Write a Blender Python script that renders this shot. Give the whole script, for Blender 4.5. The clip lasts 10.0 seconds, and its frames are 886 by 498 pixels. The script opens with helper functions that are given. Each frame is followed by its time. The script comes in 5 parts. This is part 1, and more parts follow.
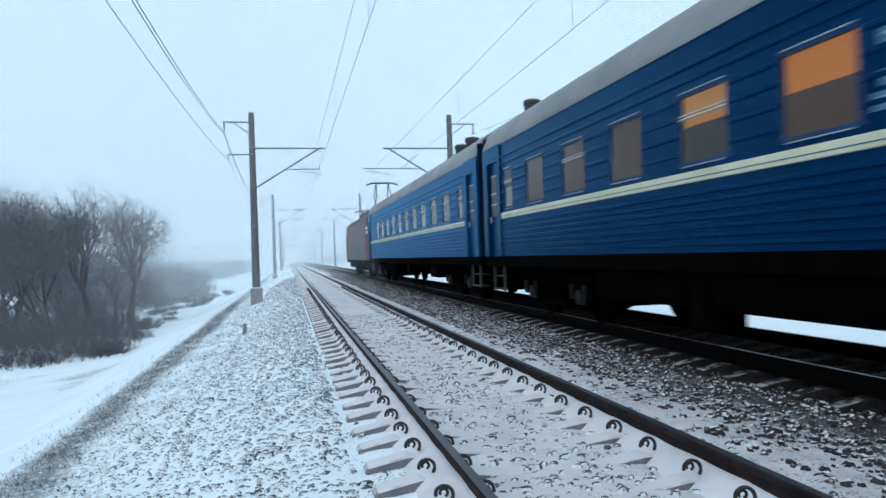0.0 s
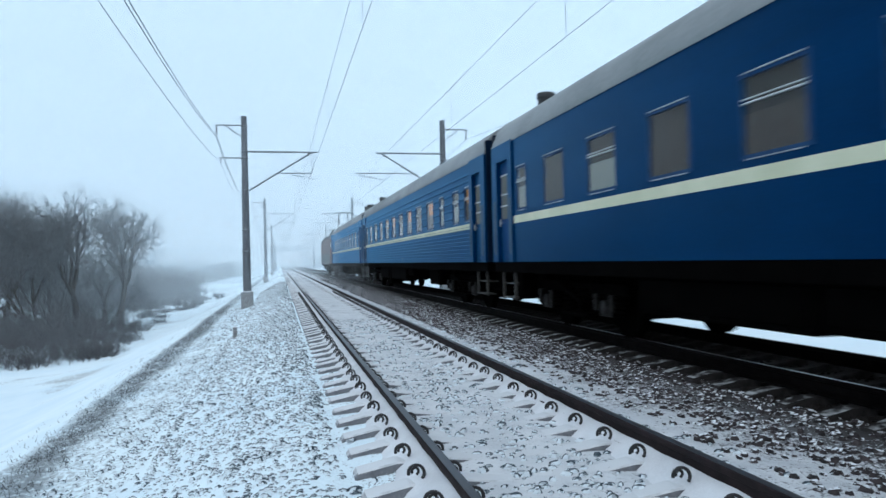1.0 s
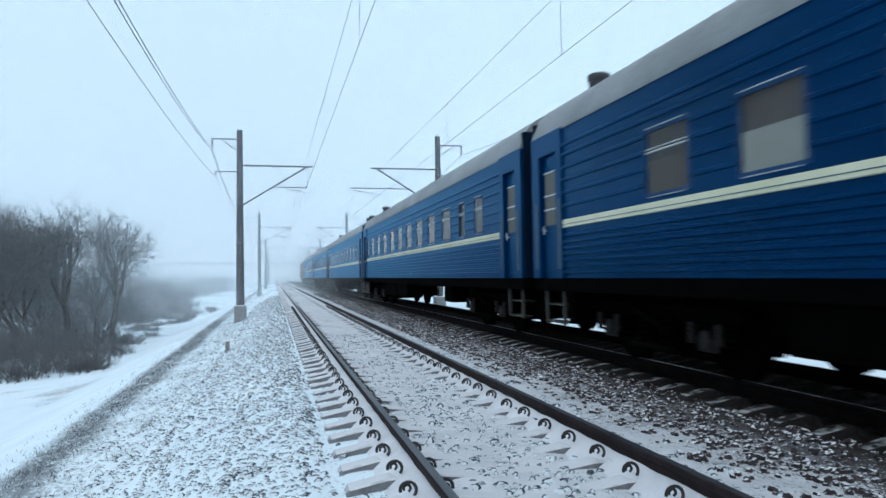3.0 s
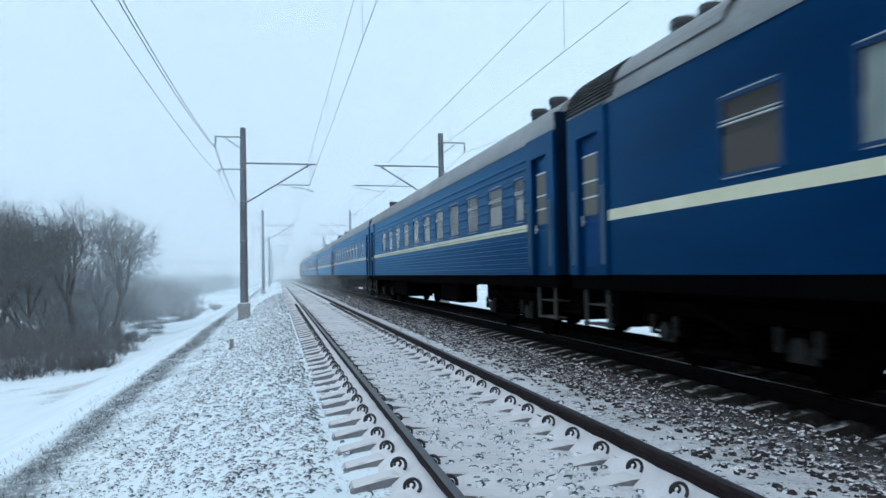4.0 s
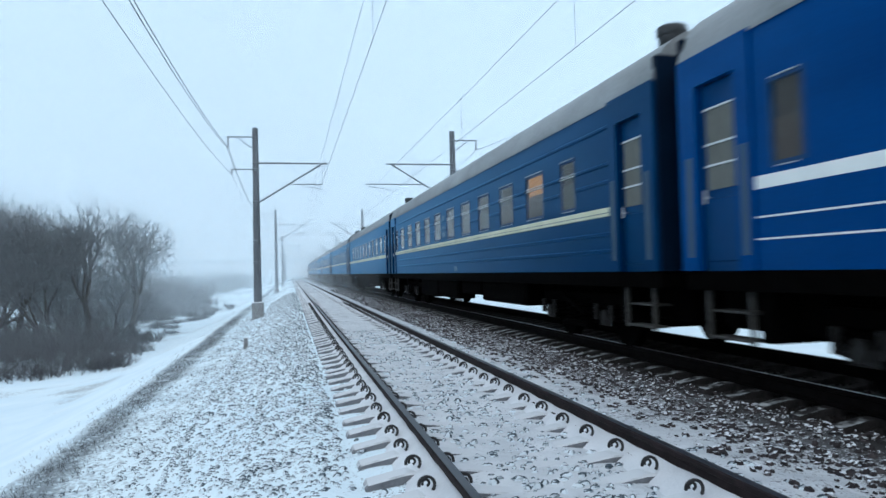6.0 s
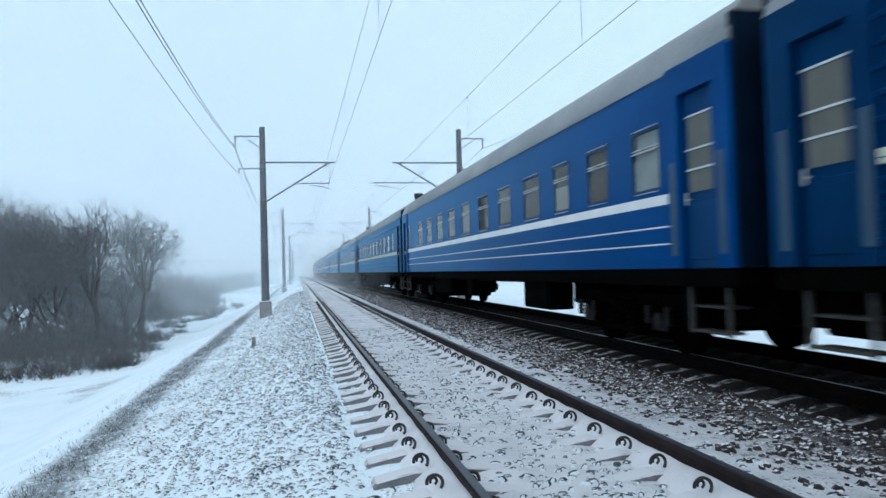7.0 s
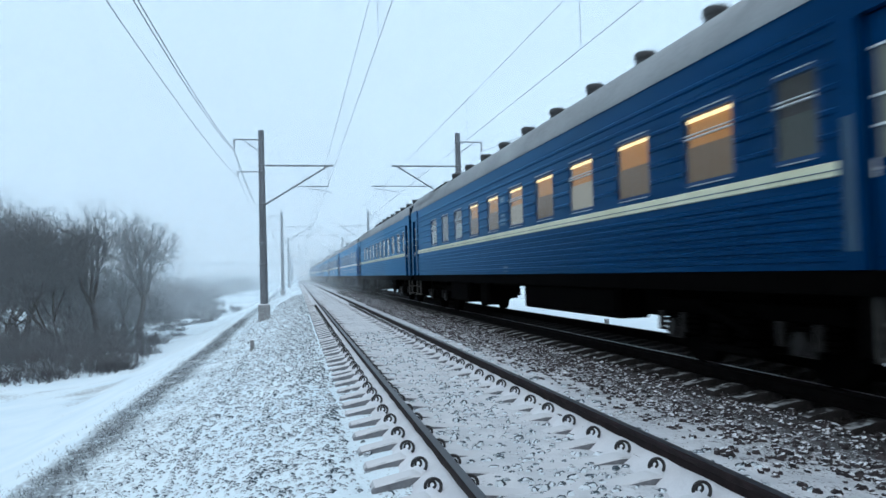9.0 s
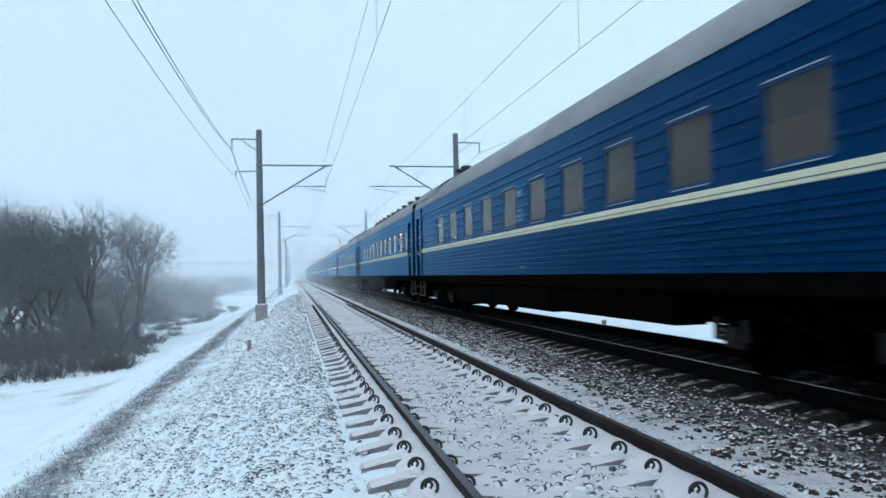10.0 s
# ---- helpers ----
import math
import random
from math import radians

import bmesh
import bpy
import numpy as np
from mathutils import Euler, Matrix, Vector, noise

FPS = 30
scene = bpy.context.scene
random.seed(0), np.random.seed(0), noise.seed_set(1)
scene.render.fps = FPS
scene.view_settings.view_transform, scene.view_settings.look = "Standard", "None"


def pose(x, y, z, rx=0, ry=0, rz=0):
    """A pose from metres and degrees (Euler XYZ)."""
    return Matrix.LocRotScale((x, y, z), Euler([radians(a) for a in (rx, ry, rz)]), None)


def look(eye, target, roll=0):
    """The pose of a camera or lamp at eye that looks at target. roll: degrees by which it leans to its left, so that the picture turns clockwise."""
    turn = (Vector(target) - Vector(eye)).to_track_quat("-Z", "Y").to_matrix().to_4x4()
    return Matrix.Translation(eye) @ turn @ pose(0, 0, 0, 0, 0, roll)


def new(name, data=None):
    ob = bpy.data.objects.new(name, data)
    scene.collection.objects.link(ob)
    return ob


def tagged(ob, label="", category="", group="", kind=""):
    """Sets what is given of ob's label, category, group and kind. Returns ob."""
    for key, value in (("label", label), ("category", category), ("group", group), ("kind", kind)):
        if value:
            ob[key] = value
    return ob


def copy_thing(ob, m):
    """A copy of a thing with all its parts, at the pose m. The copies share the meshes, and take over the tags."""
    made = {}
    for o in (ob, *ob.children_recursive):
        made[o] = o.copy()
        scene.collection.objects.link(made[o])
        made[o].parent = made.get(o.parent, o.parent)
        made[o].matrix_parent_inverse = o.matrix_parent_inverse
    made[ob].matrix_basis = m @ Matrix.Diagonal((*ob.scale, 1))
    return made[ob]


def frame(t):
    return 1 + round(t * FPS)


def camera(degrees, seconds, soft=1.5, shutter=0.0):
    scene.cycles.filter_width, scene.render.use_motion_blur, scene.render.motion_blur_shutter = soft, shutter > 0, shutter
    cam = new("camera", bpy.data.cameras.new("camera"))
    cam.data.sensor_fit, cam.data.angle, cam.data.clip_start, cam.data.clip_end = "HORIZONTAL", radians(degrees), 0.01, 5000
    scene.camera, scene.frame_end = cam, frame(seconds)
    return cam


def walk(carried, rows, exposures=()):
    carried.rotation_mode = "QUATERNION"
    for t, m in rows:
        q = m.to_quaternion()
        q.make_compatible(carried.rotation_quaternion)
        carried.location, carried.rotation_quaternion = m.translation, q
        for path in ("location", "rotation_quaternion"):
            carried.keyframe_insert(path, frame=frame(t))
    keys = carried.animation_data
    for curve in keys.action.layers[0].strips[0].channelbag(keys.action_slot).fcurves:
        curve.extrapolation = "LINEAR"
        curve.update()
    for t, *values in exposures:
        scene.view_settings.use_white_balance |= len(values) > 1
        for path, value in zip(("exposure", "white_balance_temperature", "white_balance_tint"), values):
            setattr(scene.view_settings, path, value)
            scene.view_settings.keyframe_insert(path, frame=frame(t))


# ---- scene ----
# camera: stands by the track, held in the hand, 1.275 m above the rail heads
cam = camera(64.4, 10.0, soft=1.55, shutter=0.2)
EYE = (0.0, 0.0, 1.275)
TURN = [  # seconds, yaw, pitch, roll
    (0.0, -12.41, 0.45, 1.89), (0.5, -12.19, 0.84, 1.74), (1.0, -13.08, 0.87, 1.35), (1.5, -13.77, 0.94, 0.88),
    (2.0, -13.75, 1.54, 0.83), (2.5, -13.65, 2.20, 0.82), (4.0, -13.27, 1.90, 0.98), (4.5, -13.09, 1.96, 0.99),
    (5.0, -12.86, 1.85, 1.15), (5.5, -12.56, 1.82, 1.27), (7.0, -11.68, 1.63, 1.64), (7.5, -11.48, 1.77, 1.58),
    (8.0, -11.53, 1.73, 1.48), (8.5, -11.69, 1.85, 1.55), (9.0, -11.775, 1.905, 1.579), (9.5, -11.79, 2.00, 1.50),
    (10.0, -11.98, 1.93, 1.37)]
walk(cam, [(t, pose(*EYE, 90 + p, r, y)) for t, y, p, r in TURN], [(0.0, 0.0, 6150, 9), (10.0, 0.0, 6150, 9)])

# ---- world: overcast snowy sky, one very wide weak sun ----
world = bpy.data.worlds.new("overcast_sky")
scene.world = world
world.use_nodes = True
wn, wl = world.node_tree.nodes, world.node_tree.links
wn.clear()
sky = wn.new("ShaderNodeTexSky")
sky.sky_type, sky.sun_disc = "NISHITA", False
sky.sun_elevation, sky.sun_rotation = radians(25), radians(200)
sky_dim = wn.new("ShaderNodeVectorMath")
sky_dim.operation = "SCALE"
sky_dim.inputs["Scale"].default_value = 0.10
cloud_map = wn.new("ShaderNodeTexCoord")
cloud_noise = wn.new("ShaderNodeTexNoise")
cloud_noise.inputs["Scale"].default_value = 1.6
cloud_ramp = wn.new("ShaderNodeValToRGB")
cloud_ramp.color_ramp.elements[0].position, cloud_ramp.color_ramp.elements[0].color = 0.3, (0.715, 0.835, 0.950, 1)
cloud_ramp.color_ramp.elements[1].position, cloud_ramp.color_ramp.elements[1].color = 0.7, (0.812, 0.902, 0.990, 1)
sky_mix = wn.new("ShaderNodeMix")
sky_mix.data_type = "RGBA"
sky_mix.inputs["Factor"].default_value = 0.93
back = wn.new("ShaderNodeBackground")
world_out = wn.new("ShaderNodeOutputWorld")
wl.new(sky.outputs["Color"], sky_dim.inputs[0])
wl.new(cloud_map.outputs["Generated"], cloud_noise.inputs["Vector"])
wl.new(cloud_noise.outputs["Fac"], cloud_ramp.inputs["Fac"])
wl.new(sky_dim.outputs["Vector"], sky_mix.inputs["A"])
wl.new(cloud_ramp.outputs["Color"], sky_mix.inputs["B"])
wl.new(sky_mix.outputs["Result"], back.inputs["Color"])
wl.new(back.outputs["Background"], world_out.inputs["Surface"])
sun = new("sun", bpy.data.lights.new("sun", "SUN"))
sun.data.energy, sun.data.angle, sun.data.color = 0.65, radians(40), (1.0, 0.97, 0.93)
sun.matrix_basis = look((-20, -40, 40), (0, 10, 0))


# ---- mesh building ----
class Shape:
    """Gathers faces for one mesh."""

    def __init__(self):
        self.v, self.f, self.s = [], [], []

    def add(self, verts, faces, smooth=False):
        n = len(self.v)
        self.v += [tuple(p) for p in verts]
        self.f += [tuple(n + i for i in face) for face in faces]
        self.s += [smooth] * len(faces)
        return self

    def box(self, x0, x1, y0, y1, z0, z1, c=0.0):
        """A box, with its edges chamfered by c."""
        if c <= 0:
            v = [(x, y, z) for x in (x0, x1) for y in (y0, y1) for z in (z0, z1)]
            return self.add(v, [(0, 1, 3, 2), (4, 6, 7, 5), (0, 4, 5, 1), (2, 3, 7, 6), (0, 2, 6, 4), (1, 5, 7, 3)])
        bm = bmesh.new()
        bmesh.ops.create_cube(bm, size=1, matrix=Matrix.LocRotScale(((x0 + x1) / 2, (y0 + y1) / 2, (z0 + z1) / 2), None, (x1 - x0, y1 - y0, z1 - z0)))
        bmesh.ops.bevel(bm, geom=bm.edges[:], offset=c, segments=1, affect="EDGES")
        bm.verts.index_update()
        self.add([p.co[:] for p in bm.verts], [[p.index for p in face.verts] for face in bm.faces])
        bm.free()
        return self

    def tube(self, p, q, r0, r1=None, n=8, caps=True):
        r1 = r0 if r1 is None else r1
        p, q = Vector(p), Vector(q)
        d = (q - p).normalized()
        a = d.orthogonal().normalized()
        b = d.cross(a)
        ring = [(math.cos(2 * math.pi * i / n), math.sin(2 * math.pi * i / n)) for i in range(n)]
        v = [p + (a * c + b * s) * r0 for c, s in ring] + [q + (a * c + b * s) * r1 for c, s in ring]
        self.add(v, [(i, (i + 1) % n, n + (i + 1) % n, n + i) for i in range(n)], n > 5)
        if caps:
            self.add(v, [tuple(range(n))[::-1], tuple(range(n, 2 * n))])
        return self

    def line(self, points, r, n=6):
        for p, q in zip(points, points[1:]):
            self.tube(p, q, r, r, n, False)
        return self

    def sweep(self, profile, y0, y1, closed=False, caps=False, smooth=False):
        """A profile of (x, z) drawn along y."""
        n = len(profile)
        v = [(x, y0, z) for x, z in profile] + [(x, y1, z) for x, z in profile]
        m = n if closed else n - 1
        self.add(v, [(i, n + i, n + (i + 1) % n, (i + 1) % n) for i in range(m)], smooth)
        if caps:
            self.add(v, [tuple(range(n)), tuple(range(n, 2 * n))[::-1]])
        return self

    def ring(self, w, h, b, x0, x1):
        """A rectangular frame of breadth b round a window of half width w and half height h, from x0 to x1 in depth."""
        loops = [(w, h, x1), (w, h, x0 + 0.006), (w - 0.006, h - 0.006, x0), (w - b, h - b, x0), (w - b, h - b, x1)]
        v = [(x, sy * p, sz * q) for p, q, x in loops for sy, sz in ((-1, -1), (1, -1), (1, 1), (-1, 1))]
        return self.add(v, [(j * 4 + i, j * 4 + (i + 1) % 4, (j + 1) % 5 * 4 + (i + 1) % 4, (j + 1) % 5 * 4 + i) for j in range(5) for i in range(4)])

    def spin(self, profile, x, y, z, n=16):
        """A profile of (radius, height) turned about the upright axis."""
        m = len(profile)
        v = [(x + r * math.cos(2 * math.pi * i / n), y + r * math.sin(2 * math.pi * i / n), z + h) for i in range(n) for r, h in profile]
        return self.add(v, [(i * m + j, ((i + 1) % n) * m + j, ((i + 1) % n) * m + j + 1, i * m + j + 1) for i in range(n) for j in range(m - 1)], True)

    def mesh(self, name, material):
        me = bpy.data.meshes.new(name)
        me.from_pydata(self.v, [], self.f)
        me.polygons.foreach_set("use_smooth", self.s)
        me.materials.append(material)
        me.update()
        return me


def part(name, shape, material, parent=None, label="", at=None):
    """One mesh object under a thing or a part; shape: a Shape or a ready mesh."""
    ob = new(name, shape.mesh(name, material) if isinstance(shape, Shape) else shape)
    ob.parent = parent
    if at is not None:
        ob.matrix_basis = at
    return tagged(ob, label)


def thing(name, label, category, group="", at=None):
    ob = new(name)
    ob.empty_display_size = 0.2
    if at is not None:
        ob.matrix_basis = at
    return tagged(ob, label, category, group)


# ---- materials ----
def material(name, dark, light, scale=4.0, rough=0.6, metal=0.0, bump=0.0, fine=60.0, stretch=(1, 1, 1), specular=0.5):
    """A surface that varies between two colours at two scales, with fine relief."""
    mat = bpy.data.materials.new(name)
    mat.use_nodes = True
    n, l = mat.node_tree.nodes, mat.node_tree.links
    b = n["Principled BSDF"]
    co = n.new("ShaderNodeTexCoord")
    mp = n.new("ShaderNodeMapping")
    mp.inputs["Scale"].default_value = stretch
    l.new(co.outputs["Object"], mp.inputs["Vector"])
    big, small = n.new("ShaderNodeTexNoise"), n.new("ShaderNodeTexNoise")
    big.inputs["Scale"].default_value, big.inputs["Detail"].default_value = scale, 4
    small.inputs["Scale"].default_value, small.inputs["Detail"].default_value = fine, 3
    l.new(mp.outputs["Vector"], big.inputs["Vector"])
    l.new(mp.outputs["Vector"], small.inputs["Vector"])
    mx = n.new("ShaderNodeMath")
    mx.operation = "MULTIPLY_ADD"
    mx.inputs[1].default_value = 0.35
    sub = n.new("ShaderNodeMath")
    sub.operation = "SUBTRACT"
    sub.inputs[1].default_value = 0.17
    l.new(small.outputs["Fac"], mx.inputs[0])
    l.new(big.outputs["Fac"], mx.inputs[2])
    l.new(mx.outputs["Value"], sub.inputs[0])
    ramp = n.new("ShaderNodeValToRGB")
    ramp.color_ramp.elements[0].position, ramp.color_ramp.elements[0].color = 0.3, (*dark, 1)
    ramp.color_ramp.elements[1].position, ramp.color_ramp.elements[1].color = 0.7, (*light, 1)
    l.new(sub.outputs["Value"], ramp.inputs["Fac"])
    l.new(ramp.outputs["Color"], b.inputs["Base Color"])
    b.inputs["Roughness"].default_value, b.inputs["Metallic"].default_value = rough, metal
    b.inputs["Specular IOR Level"].default_value = specular
    if bump:
        bp = n.new("ShaderNodeBump")
        bp.inputs["Strength"].default_value, bp.inputs["Distance"].default_value = bump, 0.01
        l.new(small.outputs["Fac"], bp.inputs["Height"])
        l.new(bp.outputs["Normal"], b.inputs["Normal"])
    return mat


def snowed(name, dark, light, low=0.55, high=0.8, rough=0.9, scale=9.0, fine=70.0, patchy=0.35, snow=(0.83, 0.87, 0.91)):
    """A surface on which snow lies wherever it faces up; patchy: how far the wind has bared it."""
    mat = material(name, dark, light, scale, rough, 0, 0.4, fine, specular=0.3)
    n, l = mat.node_tree.nodes, mat.node_tree.links
    b = n["Principled BSDF"]
    base = b.inputs["Base Color"].links[0].from_socket
    geo = n.new("ShaderNodeNewGeometry")
    sep = n.new("ShaderNodeSeparateXYZ")
    l.new(geo.outputs["True Normal"], sep.inputs["Vector"])
    co = n.new("ShaderNodeTexCoord")
    ns = n.new("ShaderNodeTexNoise")
    ns.inputs["Scale"].default_value, ns.inputs["Detail"].default_value = 7.0, 5
    l.new(geo.outputs["Position"], ns.inputs["Vector"])
    ma = n.new("ShaderNodeMath")
    ma.operation = "MULTIPLY_ADD"
    ma.inputs[1].default_value = patchy * 2
    l.new(ns.outputs["Fac"], ma.inputs[0])
    off = n.new("ShaderNodeMath")
    off.operation = "SUBTRACT"
    off.inputs[1].default_value = patchy
    l.new(sep.outputs["Z"], off.inputs[0])
    l.new(off.outputs["Value"], ma.inputs[2])
    rm = n.new("ShaderNodeMapRange")
    rm.inputs["From Min"].default_value, rm.inputs["From Max"].default_value = low, high
    l.new(ma.outputs["Value"], rm.inputs["Value"])
    mix = n.new("ShaderNodeMix")
    mix.data_type = "RGBA"
    mix.inputs["B"].default_value = (*snow, 1)
    l.new(rm.outputs["Result"], mix.inputs["Factor"])
    l.new(base, mix.inputs["A"])
    l.new(mix.outputs["Result"], b.inputs["Base Color"])
    return mat


def blown(mat, low, high):
    """Moves the snow of a snowed surface to the side turned to the wind, which blows along the line."""
    n, l = mat.node_tree.nodes, mat.node_tree.links
    geo = next(x for x in n if x.bl_idname == "ShaderNodeNewGeometry")
    sep = next(x for x in n if x.bl_idname == "ShaderNodeSeparateXYZ")
    ma = next(x for x in n if x.bl_idname == "ShaderNodeMath" and x.operation == "SUBTRACT" and x.inputs[0].is_linked and x.inputs[0].links[0].from_node == sep)
    dot = n.new("ShaderNodeVectorMath")
    dot.operation, dot.inputs[1].default_value = "DOT_PRODUCT", (-0.30, -0.95, 0.05)
    l.new(geo.outputs["True Normal"], dot.inputs[0])
    l.new(dot.outputs["Value"], ma.inputs[0])
    rm = next(x for x in n if x.bl_idname == "ShaderNodeMapRange")
    rm.inputs["From Min"].default_value, rm.inputs["From Max"].default_value = low, high
    return mat


def glow(name, colour, strength):
    shade = tuple(c * 0.35 for c in colour)
    mat = material(name, shade, shade, 2, 0.6)
    b = mat.node_tree.nodes["Principled BSDF"]
    b.inputs["Emission Color"].default_value, b.inputs["Emission Strength"].default_value = (*colour, 1), strength
    return mat


def pane_glass(name, tint=(0.8, 0.82, 0.82), gloss=0.03):
    mat = bpy.data.materials.new(name)
    mat.use_nodes = True
    n, l = mat.node_tree.nodes, mat.node_tree.links
    n.clear()
    out = n.new("ShaderNodeOutputMaterial")
    clear, shine, mix = n.new("ShaderNodeBsdfTransparent"), n.new("ShaderNodeBsdfGlossy"), n.new("ShaderNodeMixShader")
    clear.inputs["Color"].default_value = (*tint, 1)
    shine.inputs["Roughness"].default_value = gloss
    lw, pw, ma = n.new("ShaderNodeLayerWeight"), n.new("ShaderNodeMath"), n.new("ShaderNodeMath")
    pw.operation, pw.inputs[1].default_value = "POWER", 6.0
    ma.operation, ma.inputs[1].default_value, ma.inputs[2].default_value = "MULTIPLY_ADD", 0.92, 0.02
    l.new(lw.outputs["Facing"], pw.inputs[0])
    l.new(pw.outputs["Value"], ma.inputs[0])
    l.new(ma.outputs["Value"], mix.inputs["Fac"])
    l.new(clear.outputs["BSDF"], mix.inputs[1])
    l.new(shine.outputs["BSDF"], mix.inputs[2])
    l.new(mix.outputs["Shader"], out.inputs["Surface"])
    return mat


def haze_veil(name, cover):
    """Stand-in for haze: a thin upright see-through sheet that scatters the daylight."""
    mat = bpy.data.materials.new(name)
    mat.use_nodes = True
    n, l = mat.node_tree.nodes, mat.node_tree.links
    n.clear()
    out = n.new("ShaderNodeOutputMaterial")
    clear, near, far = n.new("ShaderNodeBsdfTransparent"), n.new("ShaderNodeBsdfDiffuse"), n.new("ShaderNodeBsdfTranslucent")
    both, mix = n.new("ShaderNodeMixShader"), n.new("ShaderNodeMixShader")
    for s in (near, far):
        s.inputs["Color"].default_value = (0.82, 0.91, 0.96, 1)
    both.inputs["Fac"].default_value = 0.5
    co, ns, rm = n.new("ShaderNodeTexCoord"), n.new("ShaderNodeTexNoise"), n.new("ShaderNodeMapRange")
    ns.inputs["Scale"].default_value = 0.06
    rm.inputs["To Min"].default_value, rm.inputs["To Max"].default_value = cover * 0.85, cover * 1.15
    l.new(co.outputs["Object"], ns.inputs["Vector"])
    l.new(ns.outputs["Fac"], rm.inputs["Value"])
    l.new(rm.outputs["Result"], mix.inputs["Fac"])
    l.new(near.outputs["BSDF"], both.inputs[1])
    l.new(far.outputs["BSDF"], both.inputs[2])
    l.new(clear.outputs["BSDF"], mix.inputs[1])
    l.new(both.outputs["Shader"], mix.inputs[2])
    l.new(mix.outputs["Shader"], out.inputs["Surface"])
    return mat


BLUE = material("coach_blue", (0.0001, 0.0165, 0.062), (0.0002, 0.027, 0.096), 0.7, 0.28, 0, 0.04, 25, (1, 0.4, 1.6), 0.10)
BLUE_BRIGHT = material("fresh_blue", (0.0002, 0.032, 0.140), (0.0006, 0.048, 0.195), 0.7, 0.24, 0, 0.04, 25, (1, 0.4, 1.6), 0.16)
BLUE_PALE = material("faded_blue", (0.001, 0.04, 0.13), (0.003, 0.06, 0.18), 0.8, 0.28, 0, 0.05, 25, (1, 0.4, 1.6), 0.25)


def lacquer(mat, tint, most):
    """An old lacquer over the paint whose blue-tinted sheen grows at a glancing view."""
    n, l = mat.node_tree.nodes, mat.node_tree.links
    b = n["Principled BSDF"]
    b.inputs["Specular IOR Level"].default_value = 0.02
    shine, mix, lw = n.new("ShaderNodeBsdfGlossy"), n.new("ShaderNodeMixShader"), n.new("ShaderNodeLayerWeight")
    pw, ma = n.new("ShaderNodeMath"), n.new("ShaderNodeMath")
    shine.inputs["Color"].default_value, shine.inputs["Roughness"].default_value = (*tint, 1), 0.32
    pw.operation, pw.inputs[1].default_value = "POWER", 4.0
    ma.operation, ma.inputs[1].default_value = "MULTIPLY", most
    l.new(lw.outputs["Facing"], pw.inputs[0])
    l.new(pw.outputs["Value"], ma.inputs[0])
    l.new(ma.outputs["Value"], mix.inputs["Fac"])
    l.new(b.outputs["BSDF"], mix.inputs[1])
    l.new(shine.outputs["BSDF"], mix.inputs[2])
    l.new(mix.outputs["Shader"], n["Material Output"].inputs["Surface"])


for paint in (BLUE, BLUE_BRIGHT, BLUE_PALE):
    lacquer(paint, (0.09, 0.33, 0.57), 0.92)
BLUE_DARK = material("door_blue", (0.0006, 0.030, 0.10), (0.001, 0.042, 0.14), 1.2, 0.45, 0, 0.05, 30, specular=0.06)
# coach blue darkened for the end walls: shade of the gap put into the colour
END_SHADED = material("end_wall_dark", (0.0006, 0.006, 0.018), (0.001, 0.010, 0.028), 2, 0.6, 0, 0.1, 30, specular=0.08)
CREAM = material("cream_paint", (0.50, 0.52, 0.36), (0.62, 0.63, 0.47), 1.5, 0.5, 0, 0.05, 30)
WHITE_LINE = material("white_paint", (0.62, 0.66, 0.66), (0.74, 0.77, 0.76), 2, 0.5)
ROOF = material("roof_grey", (0.15, 0.165, 0.172), (0.27, 0.29, 0.30), 0.8, 0.55, 0.1, 0.1, 18, (1, 0.6, 1))
ROOF_DARK = material("sooty_steel", (0.025, 0.027, 0.03), (0.06, 0.065, 0.07), 3, 0.7, 0.1, 0.1)
# darker than real black paint: the deep shade beneath the coaches is in it
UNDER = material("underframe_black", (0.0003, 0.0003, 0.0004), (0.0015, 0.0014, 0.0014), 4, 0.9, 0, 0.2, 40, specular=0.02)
# a little lighter than the frame, to put glints of light on axle boxes
BOGIE_GREY = material("lighter_bogie_steel", (0.001, 0.001, 0.0012), (0.009, 0.0088, 0.0085), 9, 0.6, 0, 0.3, 40, specular=0.2)
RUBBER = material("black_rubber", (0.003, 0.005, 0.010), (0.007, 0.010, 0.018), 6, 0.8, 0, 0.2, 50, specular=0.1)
ALU = material("window_aluminium", (0.42, 0.45, 0.46), (0.60, 0.63, 0.64), 8, 0.4, 0.3)
DARK_ALU = material("window_dark_frame", (0.002, 0.03, 0.09), (0.004, 0.045, 0.13), 8, 0.5, 0, specular=0.15)
PALE_STEEL = material("pale_blue_handrail", (0.003, 0.034, 0.068), (0.009, 0.052, 0.095), 6, 0.45)
STEP = material("worn_step_steel", (0.006, 0.006, 0.006), (0.05, 0.05, 0.046), 14, 0.6, 0.1, 0.2)
CABIN = material("compartment_lining", (0.035, 0.028, 0.025), (0.075, 0.06, 0.052), 2, 0.7)
CURTAIN = material("brown_blind", (0.085, 0.064, 0.058), (0.14, 0.108, 0.098), 3, 0.9, 0, 0.3, 25, (1, 8, 1))
CURTAIN_PALE = material("pale_curtain", (0.42, 0.42, 0.38), (0.58, 0.58, 0.54), 3, 0.9, 0, 0.3, 25, (1, 8, 1))
CURTAIN_GREEN = material("grey_green_curtain", (0.08, 0.088, 0.08), (0.14, 0.148, 0.135), 3, 0.9, 0, 0.3, 25, (1, 8, 1))
